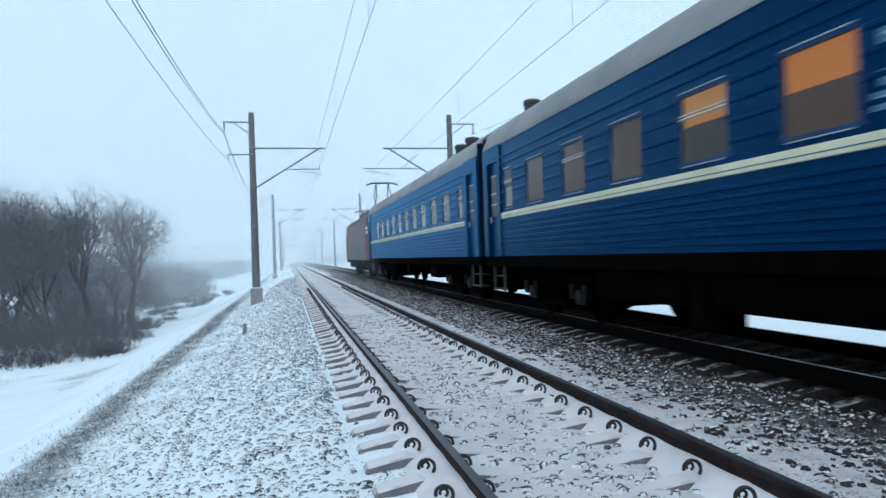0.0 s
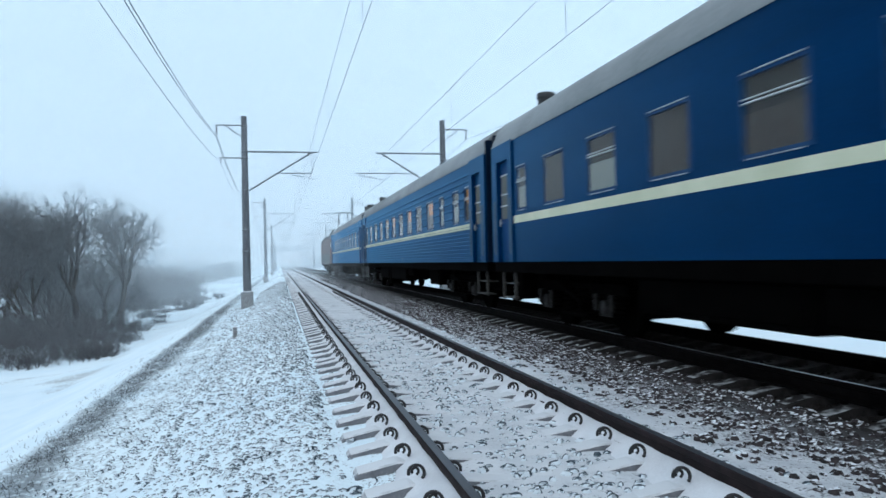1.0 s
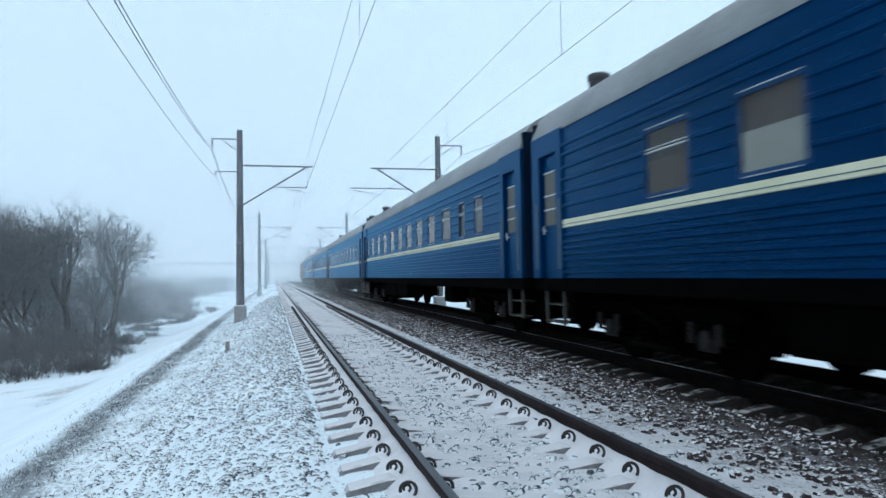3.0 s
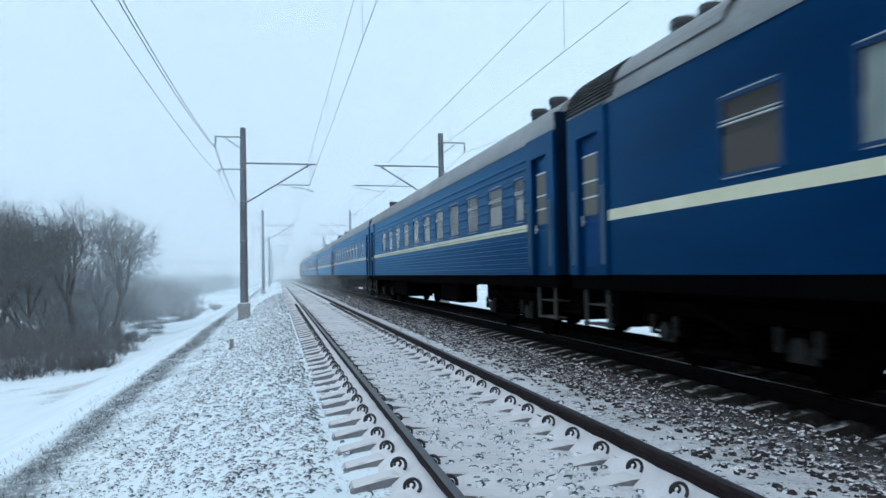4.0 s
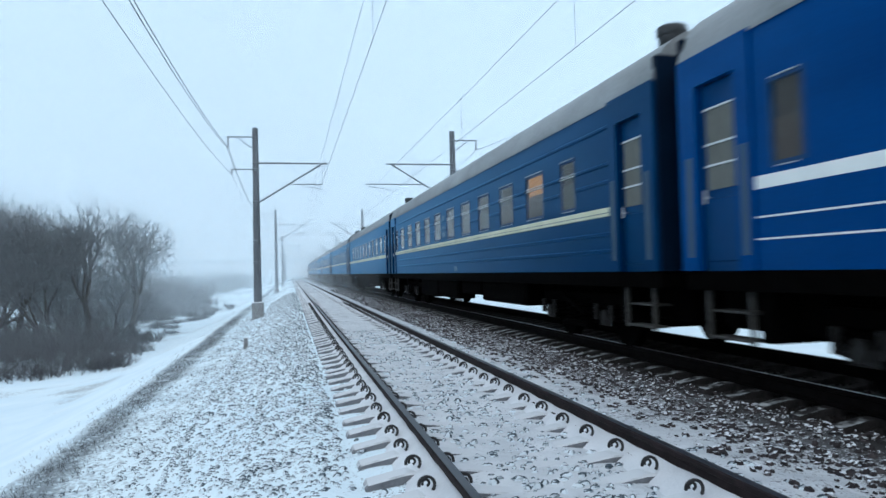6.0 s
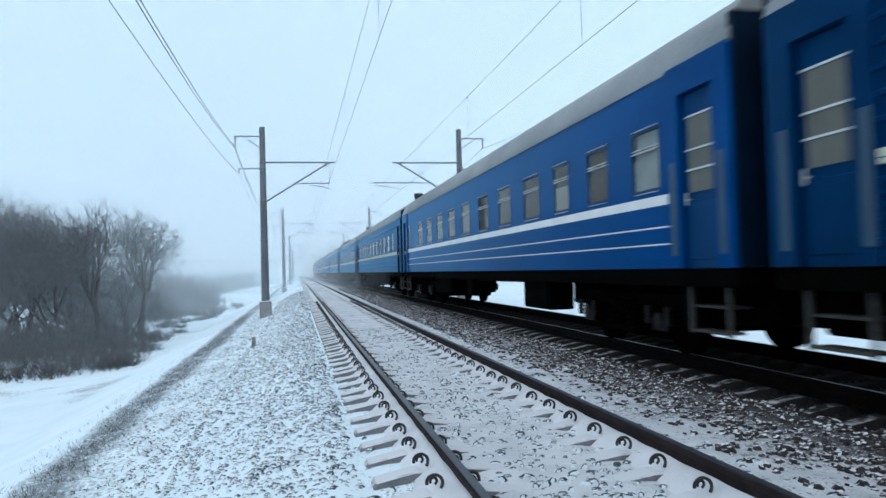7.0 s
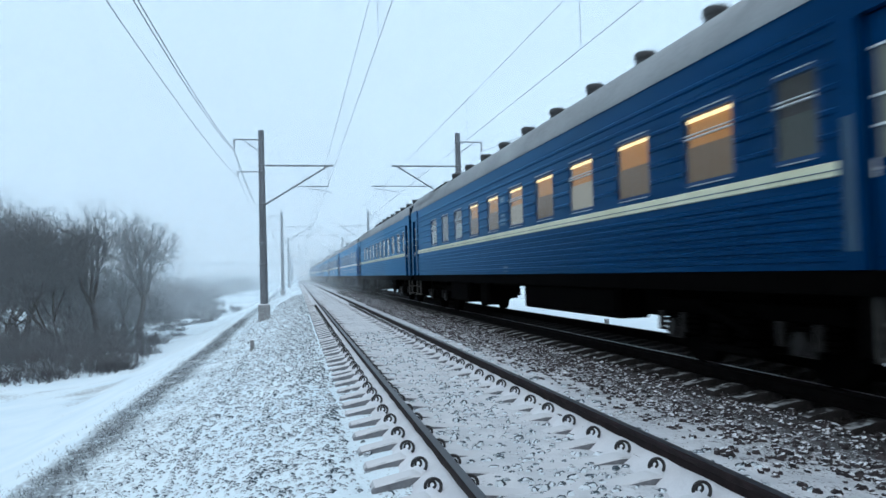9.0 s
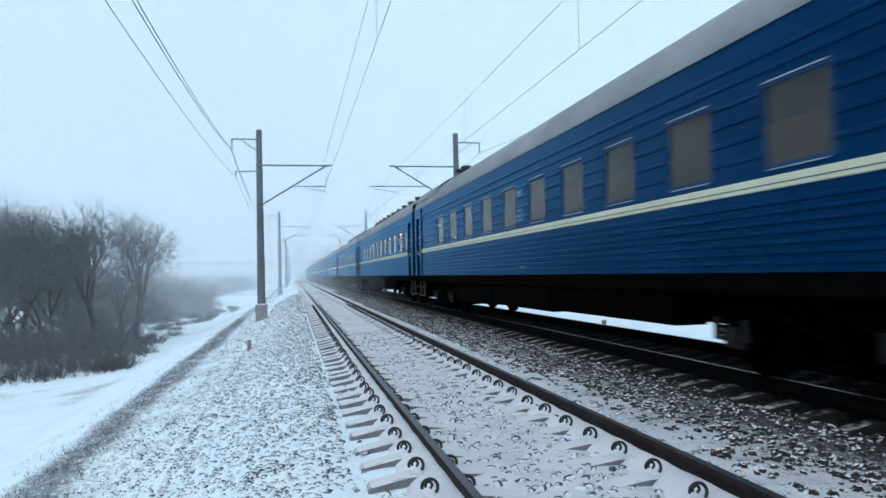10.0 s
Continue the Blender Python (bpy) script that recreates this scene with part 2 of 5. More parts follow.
# light from inside is put into blinds and curtains as emission of their own
LIT = glow("lit_blind_orange", (0.80, 0.27, 0.035), 0.55)
LIT_DIM = glow("lit_blind_brown", (0.115, 0.060, 0.040), 0.42)
LIT_WARM = glow("lit_compartment", (0.75, 0.34, 0.09), 0.5)
LAMP = glow("lamp_tube", (1.0, 0.72, 0.34), 2.4)
LIT_BEIGE = glow("lit_curtain", (0.28, 0.19, 0.115), 0.4)
LIT_PALE = glow("lit_pale_curtain", (0.55, 0.50, 0.40), 0.5)
FROST = material("frosted_glass", (0.40, 0.46, 0.46), (0.55, 0.60, 0.60), 2, 0.5)
GLASS = pane_glass("window_glass")
RAIL_SIDE = material("rail_rust", (0.009, 0.007, 0.008), (0.026, 0.019, 0.020), 6, 0.75, 0.0, 0.2, specular=0.10)
# far rails: near-black copy of the rail colour, with the train's shade in it
RAIL_DARK = material("rail_shaded", (0.002, 0.0018, 0.002), (0.006, 0.005, 0.005), 6, 0.8, 0, 0.2, specular=0.04)
RAIL_TOP = material("rail_running_band", (0.040, 0.043, 0.050), (0.075, 0.08, 0.09), 5, 0.42, 0.5, 0.05, 40, (1, 0.1, 1))
RAIL_BRIGHT = material("rail_polished", (0.30, 0.31, 0.33), (0.42, 0.43, 0.45), 5, 0.3, 0.8)
CLIP = material("clip_black", (0.012, 0.012, 0.014), (0.03, 0.03, 0.032), 20, 0.6, 0.2)
CONCRETE = material("mast_concrete", (0.055, 0.062, 0.072), (0.11, 0.12, 0.135), 1.2, 0.85, 0, 0.3, 40, (1, 1, 0.25))
STEEL = material("bracket_steel", (0.09, 0.10, 0.11), (0.17, 0.185, 0.20), 6, 0.6, 0.4)
WIRE = material("wire_copper", (0.07, 0.075, 0.08), (0.12, 0.125, 0.13), 6, 0.6, 0.3)
PORCELAIN = material("insulator_glaze", (0.05, 0.04, 0.04), (0.12, 0.10, 0.10), 9, 0.25)
BLOCK = snowed("foundation_concrete", (0.16, 0.165, 0.17), (0.28, 0.285, 0.29), 0.5, 0.8, patchy=0.2)
STONE = snowed("ballast_stone", (0.026, 0.042, 0.054), (0.075, 0.105, 0.128), 0.32, 0.60, patchy=0.4, snow=(0.72, 0.80, 0.85))
blown(STONE, 0.52, 0.78)
# stones below the train: its shade is put into their near-black colour
STONE_SHADED = material("shaded_stone", (0.006, 0.005, 0.005), (0.022, 0.019, 0.018), 9, 0.8, 0, 0.4, 70, specular=0.2)
STONE_BARE = snowed("ballast_brown", (0.012, 0.012, 0.014), (0.075, 0.064, 0.067), 0.72, 0.92, patchy=0.5)
# far sleepers: concrete darkened to carry the shade under the train
SLEEPER_SHADED = snowed("shaded_sleeper", (0.008, 0.0075, 0.008), (0.03, 0.027, 0.027), 0.90, 1.15, patchy=0.5, snow=(0.5, 0.52, 0.53))


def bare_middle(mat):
    """Leaves snow on the outer ends only, so the train's shade stays painted on the rest."""
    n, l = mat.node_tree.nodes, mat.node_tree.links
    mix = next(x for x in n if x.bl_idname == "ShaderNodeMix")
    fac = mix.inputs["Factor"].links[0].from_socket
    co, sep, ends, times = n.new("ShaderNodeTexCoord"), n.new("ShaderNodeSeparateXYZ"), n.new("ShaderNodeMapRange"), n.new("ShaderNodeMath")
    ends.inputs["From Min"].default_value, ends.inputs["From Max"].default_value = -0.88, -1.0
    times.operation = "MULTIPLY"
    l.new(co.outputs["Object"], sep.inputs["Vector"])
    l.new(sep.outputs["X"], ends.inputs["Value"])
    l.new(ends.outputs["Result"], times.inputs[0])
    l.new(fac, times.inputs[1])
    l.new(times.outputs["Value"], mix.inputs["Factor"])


bare_middle(SLEEPER_SHADED)
SNOW = material("drifted_snow", (0.58, 0.60, 0.63), (0.72, 0.74, 0.77), 3, 0.85, 0, 0.3, 60, specular=0.2)
SLEEPER = snowed("sleeper_concrete", (0.10, 0.107, 0.12), (0.19, 0.2, 0.215), 0.42, 0.72, patchy=0.34, snow=(0.64, 0.665, 0.69))
BARK = material("willow_bark", (0.028, 0.023, 0.02), (0.07, 0.057, 0.05), 5, 0.9, 0, 0.4, 30, (1, 1, 0.3))
TWIG = material("winter_twig", (0.058, 0.060, 0.066), (0.125, 0.128, 0.136), 1.5, 0.9)
TWIG_FAR = material("distant_twig", (0.05, 0.045, 0.045), (0.10, 0.09, 0.085), 0.3, 0.9)
DRY_GRASS = material("dry_grass", (0.048, 0.055, 0.060), (0.11, 0.12, 0.125), 2, 0.9)
LOCO_RED = material("loco_red", (0.075, 0.036, 0.032), (0.125, 0.058, 0.05), 1.2, 0.5, 0, 0.1)
LOCO_GREY = material("loco_grey", (0.055, 0.06, 0.056), (0.095, 0.10, 0.094), 1.2, 0.55)
LOCO_STRIPE = material("loco_bright_red", (0.35, 0.04, 0.03), (0.45, 0.06, 0.05), 2, 0.5)
PLATE = material("route_plate", (0.03, 0.10, 0.19), (0.07, 0.17, 0.27), 12, 0.5)
PLATE_DARK = material("small_lettering_blue", (0.15, 0.28, 0.38), (0.22, 0.36, 0.46), 10, 0.5)
BRIDGE = material("bridge_concrete", (0.40, 0.41, 0.42), (0.50, 0.51, 0.52), 0.5, 0.85)


def ground_material():
    """Snow with bared ballast near the tracks, brown grass along the verge, thin patches on the field."""
    mat = bpy.data.materials.new("snowy_ground")
    mat.use_nodes = True
    n, l = mat.node_tree.nodes, mat.node_tree.links
    b = n["Principled BSDF"]
    b.inputs["Roughness"].default_value, b.inputs["Specular IOR Level"].default_value = 0.8, 0.2
    co = n.new("ShaderNodeTexCoord")
    sep = n.new("ShaderNodeSeparateXYZ")
    l.new(co.outputs["Object"], sep.inputs["Vector"])

    def tex(scale, detail=4, squash=(1, 1, 1)):
        mp, t = n.new("ShaderNodeMapping"), n.new("ShaderNodeTexNoise")
        mp.inputs["Scale"].default_value = squash
        t.inputs["Scale"].default_value, t.inputs["Detail"].default_value = scale, detail
        l.new(co.outputs["Object"], mp.inputs["Vector"])
        l.new(mp.outputs["Vector"], t.inputs["Vector"])
        return t.outputs["Fac"]

    def calc(op, a, c=None, clamp=False):
        m = n.new("ShaderNodeMath")
        m.operation, m.use_clamp = op, clamp
        for i, s in enumerate((a, c)):
            if s is None:
                continue
            if isinstance(s, (int, float)):
                m.inputs[i].default_value = s
            else:
                l.new(s, m.inputs[i])
        return m.outputs["Value"]

    def span(v, a, c, lo=0.0, hi=1.0):
        m = n.new("ShaderNodeMapRange")
        for k, s in zip(("From Min", "From Max", "To Min", "To Max"), (a, c, lo, hi)):
            m.inputs[k].default_value = s
        l.new(v, m.inputs["Value"])
        return m.outputs["Result"]

    def blend(fac, a, c):
        m = n.new("ShaderNodeMix")
        m.data_type = "RGBA"
        l.new(fac, m.inputs["Factor"])
        for k, s in (("A", a), ("B", c)):
            if isinstance(s, tuple):
                m.inputs[k].default_value = (*s, 1)
            else:
                l.new(s, m.inputs[k])
        return m.outputs["Result"]

    x = calc("ADD", sep.outputs["X"], calc("MULTIPLY", calc("SUBTRACT", tex(0.35), 0.5), 0.8))
    grain, clod, patch = tex(42, 5), tex(13, 5), tex(1.1, 5)
    # bared stones: only on the embankment, more between and beyond the tracks
    bank = calc("MULTIPLY", span(x, -3.2, -1.2), span(x, 10.5, 8.5))
    middle = calc("MULTIPLY", span(x, 3.1, 4.0), span(x, 8.0, 7.4))
    cover = calc("ADD", calc("MULTIPLY", middle, 0.09), calc("MULTIPLY", calc("SUBTRACT", patch, 0.5), 0.35))
    speck = calc("ADD", calc("ADD", calc("MULTIPLY", grain, 0.62), calc("MULTIPLY", clod, 0.38)), cover)
    # strip under the train: less snow, and the train's shade painted on the stones
    train_shade = calc("MULTIPLY", span(x, 3.9, 5.1), span(x, 7.5, 7.0))
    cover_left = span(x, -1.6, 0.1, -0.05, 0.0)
    bare = calc("MULTIPLY", span(calc("ADD", calc("ADD", speck, cover_left), calc("MULTIPLY", train_shade, 0.24)), 0.585, 0.66), bank)
    # the grassy verge
    verge = calc("MULTIPLY", span(x, -3.85, -3.5), span(x, -2.75, -3.05))
    grass = calc("MULTIPLY", verge, span(calc("ADD", clod, calc("MULTIPLY", patch, 0.5)), 0.52, 0.74), True)
    slope = calc("MULTIPLY", calc("MULTIPLY", span(x, -3.5, -3.0), span(x, -1.6, -2.2)), span(calc("ADD", clod, calc("MULTIPLY", patch, 0.6)), 0.76, 0.93))
    field = calc("MULTIPLY", span(x, -6.5, -8.0), span(calc("ADD", tex(0.22, 6), calc("MULTIPLY", clod, 0.25)), 0.70, 0.80))
    snow = blend(span(tex(0.6, 5), 0.35, 0.65), (0.72, 0.845, 0.915), (0.80, 0.905, 0.95))
    stone = blend(train_shade, blend(clod, (0.09, 0.095, 0.10), (0.22, 0.225, 0.235)), blend(clod, (0.006, 0.005, 0.005), (0.024, 0.020, 0.019)))
    thin = calc("MULTIPLY", span(x, 0.85, 1.15), span(x, 5.2, 4.4))
    snow = blend(thin, snow, blend(span(tex(3.0, 5), 0.35, 0.65), (0.56, 0.59, 0.62), (0.70, 0.725, 0.75)))
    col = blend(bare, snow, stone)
    col = blend(calc("MULTIPLY", grass, 0.72), col, blend(grain, (0.060, 0.068, 0.075), (0.16, 0.178, 0.19)))
    col = blend(calc("MULTIPLY", slope, 0.5), col, (0.15, 0.165, 0.175))
    col = blend(calc("MULTIPLY", field, 0.6), col, (0.17, 0.155, 0.135))
    l.new(col, b.inputs["Base Color"])
    bp = n.new("ShaderNodeBump")
    bp.inputs["Strength"].default_value, bp.inputs["Distance"].default_value = 0.6, 0.03
    l.new(calc("ADD", calc("MULTIPLY", clod, calc("ADD", bank, 0.3)), calc("MULTIPLY", grain, 0.25)), bp.inputs["Height"])
    l.new(bp.outputs["Normal"], b.inputs["Normal"])
    return mat


GROUND = ground_material()

# ---- the ground: one sheet, an embankment with two tracks, a lower field on one side ----
TRACK_NEAR, TRACK_FAR = 1.795, 6.12
PROFILE_X = [-900, -120, -60, -30, -16, -11, -9, -7.5, -6, -4.9, -4.2, -3.7, -3.4, -3.0, -2.5, -1.8, -1.3, -0.9, -0.5, -0.2, 0.1, 0.33, 0.48, 0.62,
             0.85, 1.18, 1.35, 1.8, 2.25, 2.42, 2.72, 3.0, 3.3, 3.7, 4.1, 4.6, 5.0, 5.5, 6.1, 6.7, 7.3, 7.7, 8.2, 8.7, 9.3, 10, 12, 15, 20, 35, 80, 900]
PROFILE_Z = [-1.5, -2.4, -3.1, -3.2, -3.2, -3.2, -3.1, -2.95, -2.45, -1.95, -1.66, -1.46, -1.38, -1.36, -1.30, -1.15, -0.95, -0.72, -0.50, -0.37, -0.285, -0.272, -0.282, -0.270,
             -0.245, -0.232, -0.222, -0.212, -0.222, -0.238, -0.25, -0.25, -0.25, -0.30, -0.33, -0.29, -0.27, -0.26, -0.26, -0.26, -0.27, -0.28, -0.36, -0.60, -0.85, -0.95, -1.0, -1.05, -1.1, -1.2, -1.4, -1.0]


def ground_z(x):
    return float(np.interp(x, PROFILE_X, PROFILE_Z))


def build_ground():
    xs = [x for a, b in zip(PROFILE_X, PROFILE_X[1:]) for x in np.linspace(a, b, 2 if b < -12 or a > 12 else 5, endpoint=False)] + [PROFILE_X[-1]]
    ys = list(np.arange(-12, 14, 0.16)) + list(np.arange(14, 40, 0.4)) + list(np.arange(40, 120, 2)) + [130, 150, 180, 220, 280, 360, 500, 800, 1400, 2600]
    ys = [-700, -200, -60, -25] + ys
    verts = []
    for y in ys:
        for x in xs:
            z = ground_z(x)
            rough = 0.018 if -2 < x < 9 else 0.06
            amp = rough if abs(y) < 60 else 0.1
            z += amp * noise.noise((x * 2.6, y * 2.6, 0)) + amp * 0.5 * noise.noise((x * 7, y * 7, 3))
            if x < -4:
                z += 0.16 * noise.noise((x * 0.25, y * 0.12, 8)) * min(1, (-4 - x) / 3)
            verts.append((x, y, z))
    m = len(xs)
    faces = [(j * m + i, j * m + i + 1, (j + 1) * m + i + 1, (j + 1) * m + i) for j in range(len(ys) - 1) for i in range(m - 1)]
    ob = part("ground", Shape().add(verts, faces, True), GROUND)
    tagged(ob, "snow-covered railway embankment and lower snowy field with brown grass", "ground", kind="structure")


build_ground()


def stones(name, seed, bands, mat, label, wide=1.0):
    """Ballast: loose lumps, half sunk, each a dented dome of two rings and a flat crown.
    bands: x0, x1, y0, y1, stones a square metre, size; wide: longer across the line, with drift beside them."""
    rng = np.random.default_rng(seed)
    k = 6
    turn = np.arange(k) * 2 * np.pi / k
    dome = np.concatenate([np.stack([r * np.cos(turn + o), r * np.sin(turn + o), np.full(k, h)], -1) for r, h, o in ((1.0, -0.45, 0), (0.92, 0.25, 0.2), (0.55, 0.72, 0.3))])
    quads = np.array([(j * k + i, j * k + (i + 1) % k, (j + 1) * k + (i + 1) % k, (j + 1) * k + i) for j in range(2) for i in range(k)])
    caps = np.array([(12, 13, 14, 15), (12, 15, 16, 17)])
    quads = np.concatenate([quads, caps])
    vs, fs, count = [], [], 0
    for x0, x1, y0, y1, density, size in bands:
        n = int((x1 - x0) * (y1 - y0) * density)
        px, py = rng.uniform(x0, x1, n), rng.uniform(y0, y1, n)
        pz = np.interp(px, PROFILE_X, PROFILE_Z)
        r = size * rng.uniform(0.55, 1.4, (n, 1, 1)) * rng.uniform(0.7, 1.25, (n, 1, 3))
        v = dome[None] * rng.uniform(0.72, 1.12, (n, 3 * k, 3)) * r
        a, t = rng.uniform(0, 6.28, n), rng.normal(0, 0.2, n)
        ca, sa, ct, st = np.cos(a)[:, None], np.sin(a)[:, None], np.cos(t)[:, None], np.sin(t)[:, None]
        x, y, z = v[..., 0], v[..., 1] * ct - v[..., 2] * st, v[..., 1] * st + v[..., 2] * ct
        v = np.stack([(x * ca - y * sa) * wide + px[:, None], x * sa + y * ca + py[:, None], z + (pz + rng.uniform(-0.35, 0.25, n) * size)[:, None]], -1)
        vs.append(v.reshape(-1, 3))
        fs.append((quads[None] + (np.arange(n) * 3 * k)[:, None, None] + count).reshape(-1, 4))
        count += n * 3 * k
    me = bpy.data.meshes.new(name)
    me.from_pydata(np.concatenate(vs).tolist(), [], np.concatenate(fs).tolist())
    me.materials.append(mat)
    tagged(new(name, me), label, "ballast", kind="stuff")


stones("ballast", 3, [(-0.45, 0.42, -3, 10, 270, 0.0215), (-1.5, -0.4, -3, 10, 200, 0.0225), (-0.5, 0.42, 10, 24, 130, 0.033), (-1.6, -0.5, 10, 24, 90, 0.033), (-0.7, 0.42, 24, 60, 45, 0.050), (-1.5, -0.7, 24, 60, 26, 0.05),
                      (-2.2, -1.45, -3, 20, 90, 0.023), (-2.9, -2.1, -3, 18, 45, 0.022), (-2.6, -1.5, 18, 45, 16, 0.038), (0.36, 0.95, -3, 16, 34, 0.026),
                      (1.2, 2.4, -3, 18, 42, 0.029), (1.35, 2.2, -3, 9, 48, 0.022), (3.05, 3.4, -3, 20, 24, 0.032), (7.6, 9, 3, 40, 30, 0.038)], STONE,
       "grey ballast stones with blown snow on one side beside the rails", 1.4)
stones("ballast", 5, [(3.3, 3.8, -3, 14, 48, 0.034), (3.8, 5.0, -3, 14, 160, 0.036), (3.4, 5.0, 14, 36, 95, 0.039), (3.5, 5.0, 36, 70, 30, 0.048)], STONE_BARE,
       "brown ballast stones, partly bare of snow, between the tracks")
stones("ballast", 6, [(4.85, 5.25, -3, 30, 120, 0.033), (5.3, 7.6, 2, 30, 70, 0.034)], STONE_SHADED, "near-black ballast stones under the passing train, its shade in their colour")


def grass_verge():
    rng = random.Random(11)
    sh = Shape()
    for _ in range(9000):
        y = 2 + 46 * rng.random() ** 1.5
        x = -3.25 + rng.gauss(0, 0.21) + 0.25 * noise.noise((0, y * 0.5, 2))
        if rng.random() < 0.22:
            x = rng.uniform(-4.6, -1.5)
        z = ground_z(x) - 0.01
        h, a, lean = rng.uniform(0.03, 0.10), rng.uniform(0, 6.28), rng.uniform(0.02, 0.12)
        dx, dy = math.cos(a) * 0.006, math.sin(a) * 0.006
        tip = (x + lean * math.sin(a * 3), y + lean * math.cos(a * 5), z + h)
        sh.add([(x - dx, y - dy, z), (x + dx, y + dy, z), (x + dy, y - dx, z), tip], [(0, 1, 3), (1, 2, 3), (2, 0, 3)])
    tagged(part("dry_grass", sh, DRY_GRASS), "dry brown grass blades poking through snow along the verge", "grass", kind="stuff")


grass_verge()


# ---- masts, brackets and wires ----
def insulator(sh, x, y, z0, z1, r=0.06):
    n = max(3, int((z0 - z1) / 0.09))
    for i in range(n):
        z = z0 - (z0 - z1) * (i + 0.5) / n
        sh.spin([(0.015, 0.03), (r, 0.0), (r * 0.9, -0.02), (0.015, -0.03)], x, y, z, 10)
    sh.tube((x, y, z0), (x, y, z1), 0.015, n=6)


def build_mast(side, y, x, drop, label):
    """A concrete mast; side 1: it stands to the left of its track and reaches to the right."""
    base = ground_z(x)
    m = thing("catenary_mast", label, "mast", "catenary masts along the line", pose(x, y, 0, 0, 0, 0 if side > 0 else 180))
    top, arm_z, low_z = 9.62 - drop, 7.62 - drop, 5.42 - drop
    part("pole", Shape().tube((0, 0, base - 0.6), (0, 0, top), 0.235, 0.155, 16), CONCRETE, m)
    part("foundation", Shape().box(-0.32, 0.32, -0.34, 0.34, base - 0.5, base + 0.92 if y < 60 else base + 0.6, 0.04), BLOCK, m, "concrete foundation block with snow on its top")
    # main bracket and strut toward the track
    part("cantilever", Shape().box(0.1, 4.05, -0.035, 0.035, arm_z - 0.045, arm_z + 0.045, 0.01), STEEL, m)
    part("strut", Shape().tube((0.2, 0, low_z), (3.7, 0, arm_z - 0.02), 0.045, n=8), STEEL, m)
    if side > 0:
        part("steady_tube", Shape().tube((1.72, 0, 6.42 - drop), (3.72, 0, 6.42 - drop), 0.03, n=8).tube((3.72, 0, 6.42 - drop), (3.72, 0, arm_z - 0.05), 0.014, n=6), STEEL, m)
        part("registration_arm", Shape().line([(2.6, 0, 6.3 - drop), (3.3, 0, 6.22 - drop), (3.9, 0, 6.04 - drop)], 0.02).tube((2.6, 0, 6.3 - drop), (2.6, 0, 6.42 - drop), 0.012), STEEL, m)
    else:
        part("steady_tube", Shape().tube((1.66, 0, 6.42 - drop), (5.25, 0, 6.44 - drop), 0.032, n=8), STEEL, m)
        part("registration_arm", Shape().line([(5.1, 0, 6.3 - drop), (4.4, 0, 6.2 - drop), (3.6, 0, 6.06 - drop)], 0.02).tube((5.0, 0, 6.28 - drop), (5.0, 0, 6.44 - drop), 0.012), STEEL, m)
    part("brace_rod", Shape().tube((1.9, 0, arm_z - 0.05), (2.9, 0, 6.42 - drop), 0.012, n=6), STEEL, m)
    # field-side feeder bracket at the top
    part("feeder_bracket", Shape().box(-1.55, -0.1, -0.03, 0.03, 9.06 - drop, 9.13 - drop, 0.008).tube((-0.15, 0, 8.45 - drop), (-1.0, 0, 9.07 - drop), 0.028, n=8), STEEL, m)
    hang = Shape()
    insulator(hang, -1.48, 0, 9.06 - drop, 8.5 - drop, 0.075)
    part("insulator", hang, PORCELAIN, m, "brown porcelain insulator string")
    part("low_bracket", Shape().box(-1.36, -0.1, -0.025, 0.025, 7.23 - drop, 7.29 - drop, 0.006), STEEL, m)
    small = Shape()
    insulator(small, -1.3, 0, 7.23 - drop, 6.95 - drop, 0.06)
    part("insulator", small, PORCELAIN, m)
    for z in (arm_z, low_z, 9.05 - drop, 7.26 - drop, 3.2, 2.0):
        r = 0.25 - 0.08 * z / 9.6
        part("clamp", Shape().spin([(r - 0.03, -0.06), (r, -0.05), (r, 0.05), (r - 0.03, 0.06)], 0, 0, z, 16), STEEL, m)
    wire_hold = Shape()
    insulator(wire_hold, 3.55, 0, arm_z, arm_z - 0.22, 0.05)
    part("insulator", wire_hold, PORCELAIN, m)


MASTS_Y = [-13, 41, 95, 150, 206, 262, 320]
MAST_DROP = [0, 0, -0.22, 0.3, 0.6, 0.8, 1.0]
LEFT_X = [-1.80, -1.80, -1.75, -1.50, -1.45, -1.4, -1.4]
for my, md, mx in zip(MASTS_Y, MAST_DROP, LEFT_X):
    build_mast(1, my, mx, md, "grey concrete catenary mast beside the near track")
    build_mast(-1, my, 9.66, md, "grey concrete catenary mast beyond the far track")


def build_wire(name, x, z_at, sag, label, r, posts=MASTS_Y):
    sh = Shape()
    for (a, da), (b, db) in zip(zip(posts, MAST_DROP), zip(posts[1:], MAST_DROP[1:])):
        k = 14 if b < 100 else 6
        pts = []
        for i in range(k + 1):
            s = i / k
            pts.append((x, a + (b - a) * s, z_at - da + (da - db) * s - 4 * sag * s * (1 - s)))
        sh.line(pts, r, 5)
    return part(name, sh, WIRE, None), sh


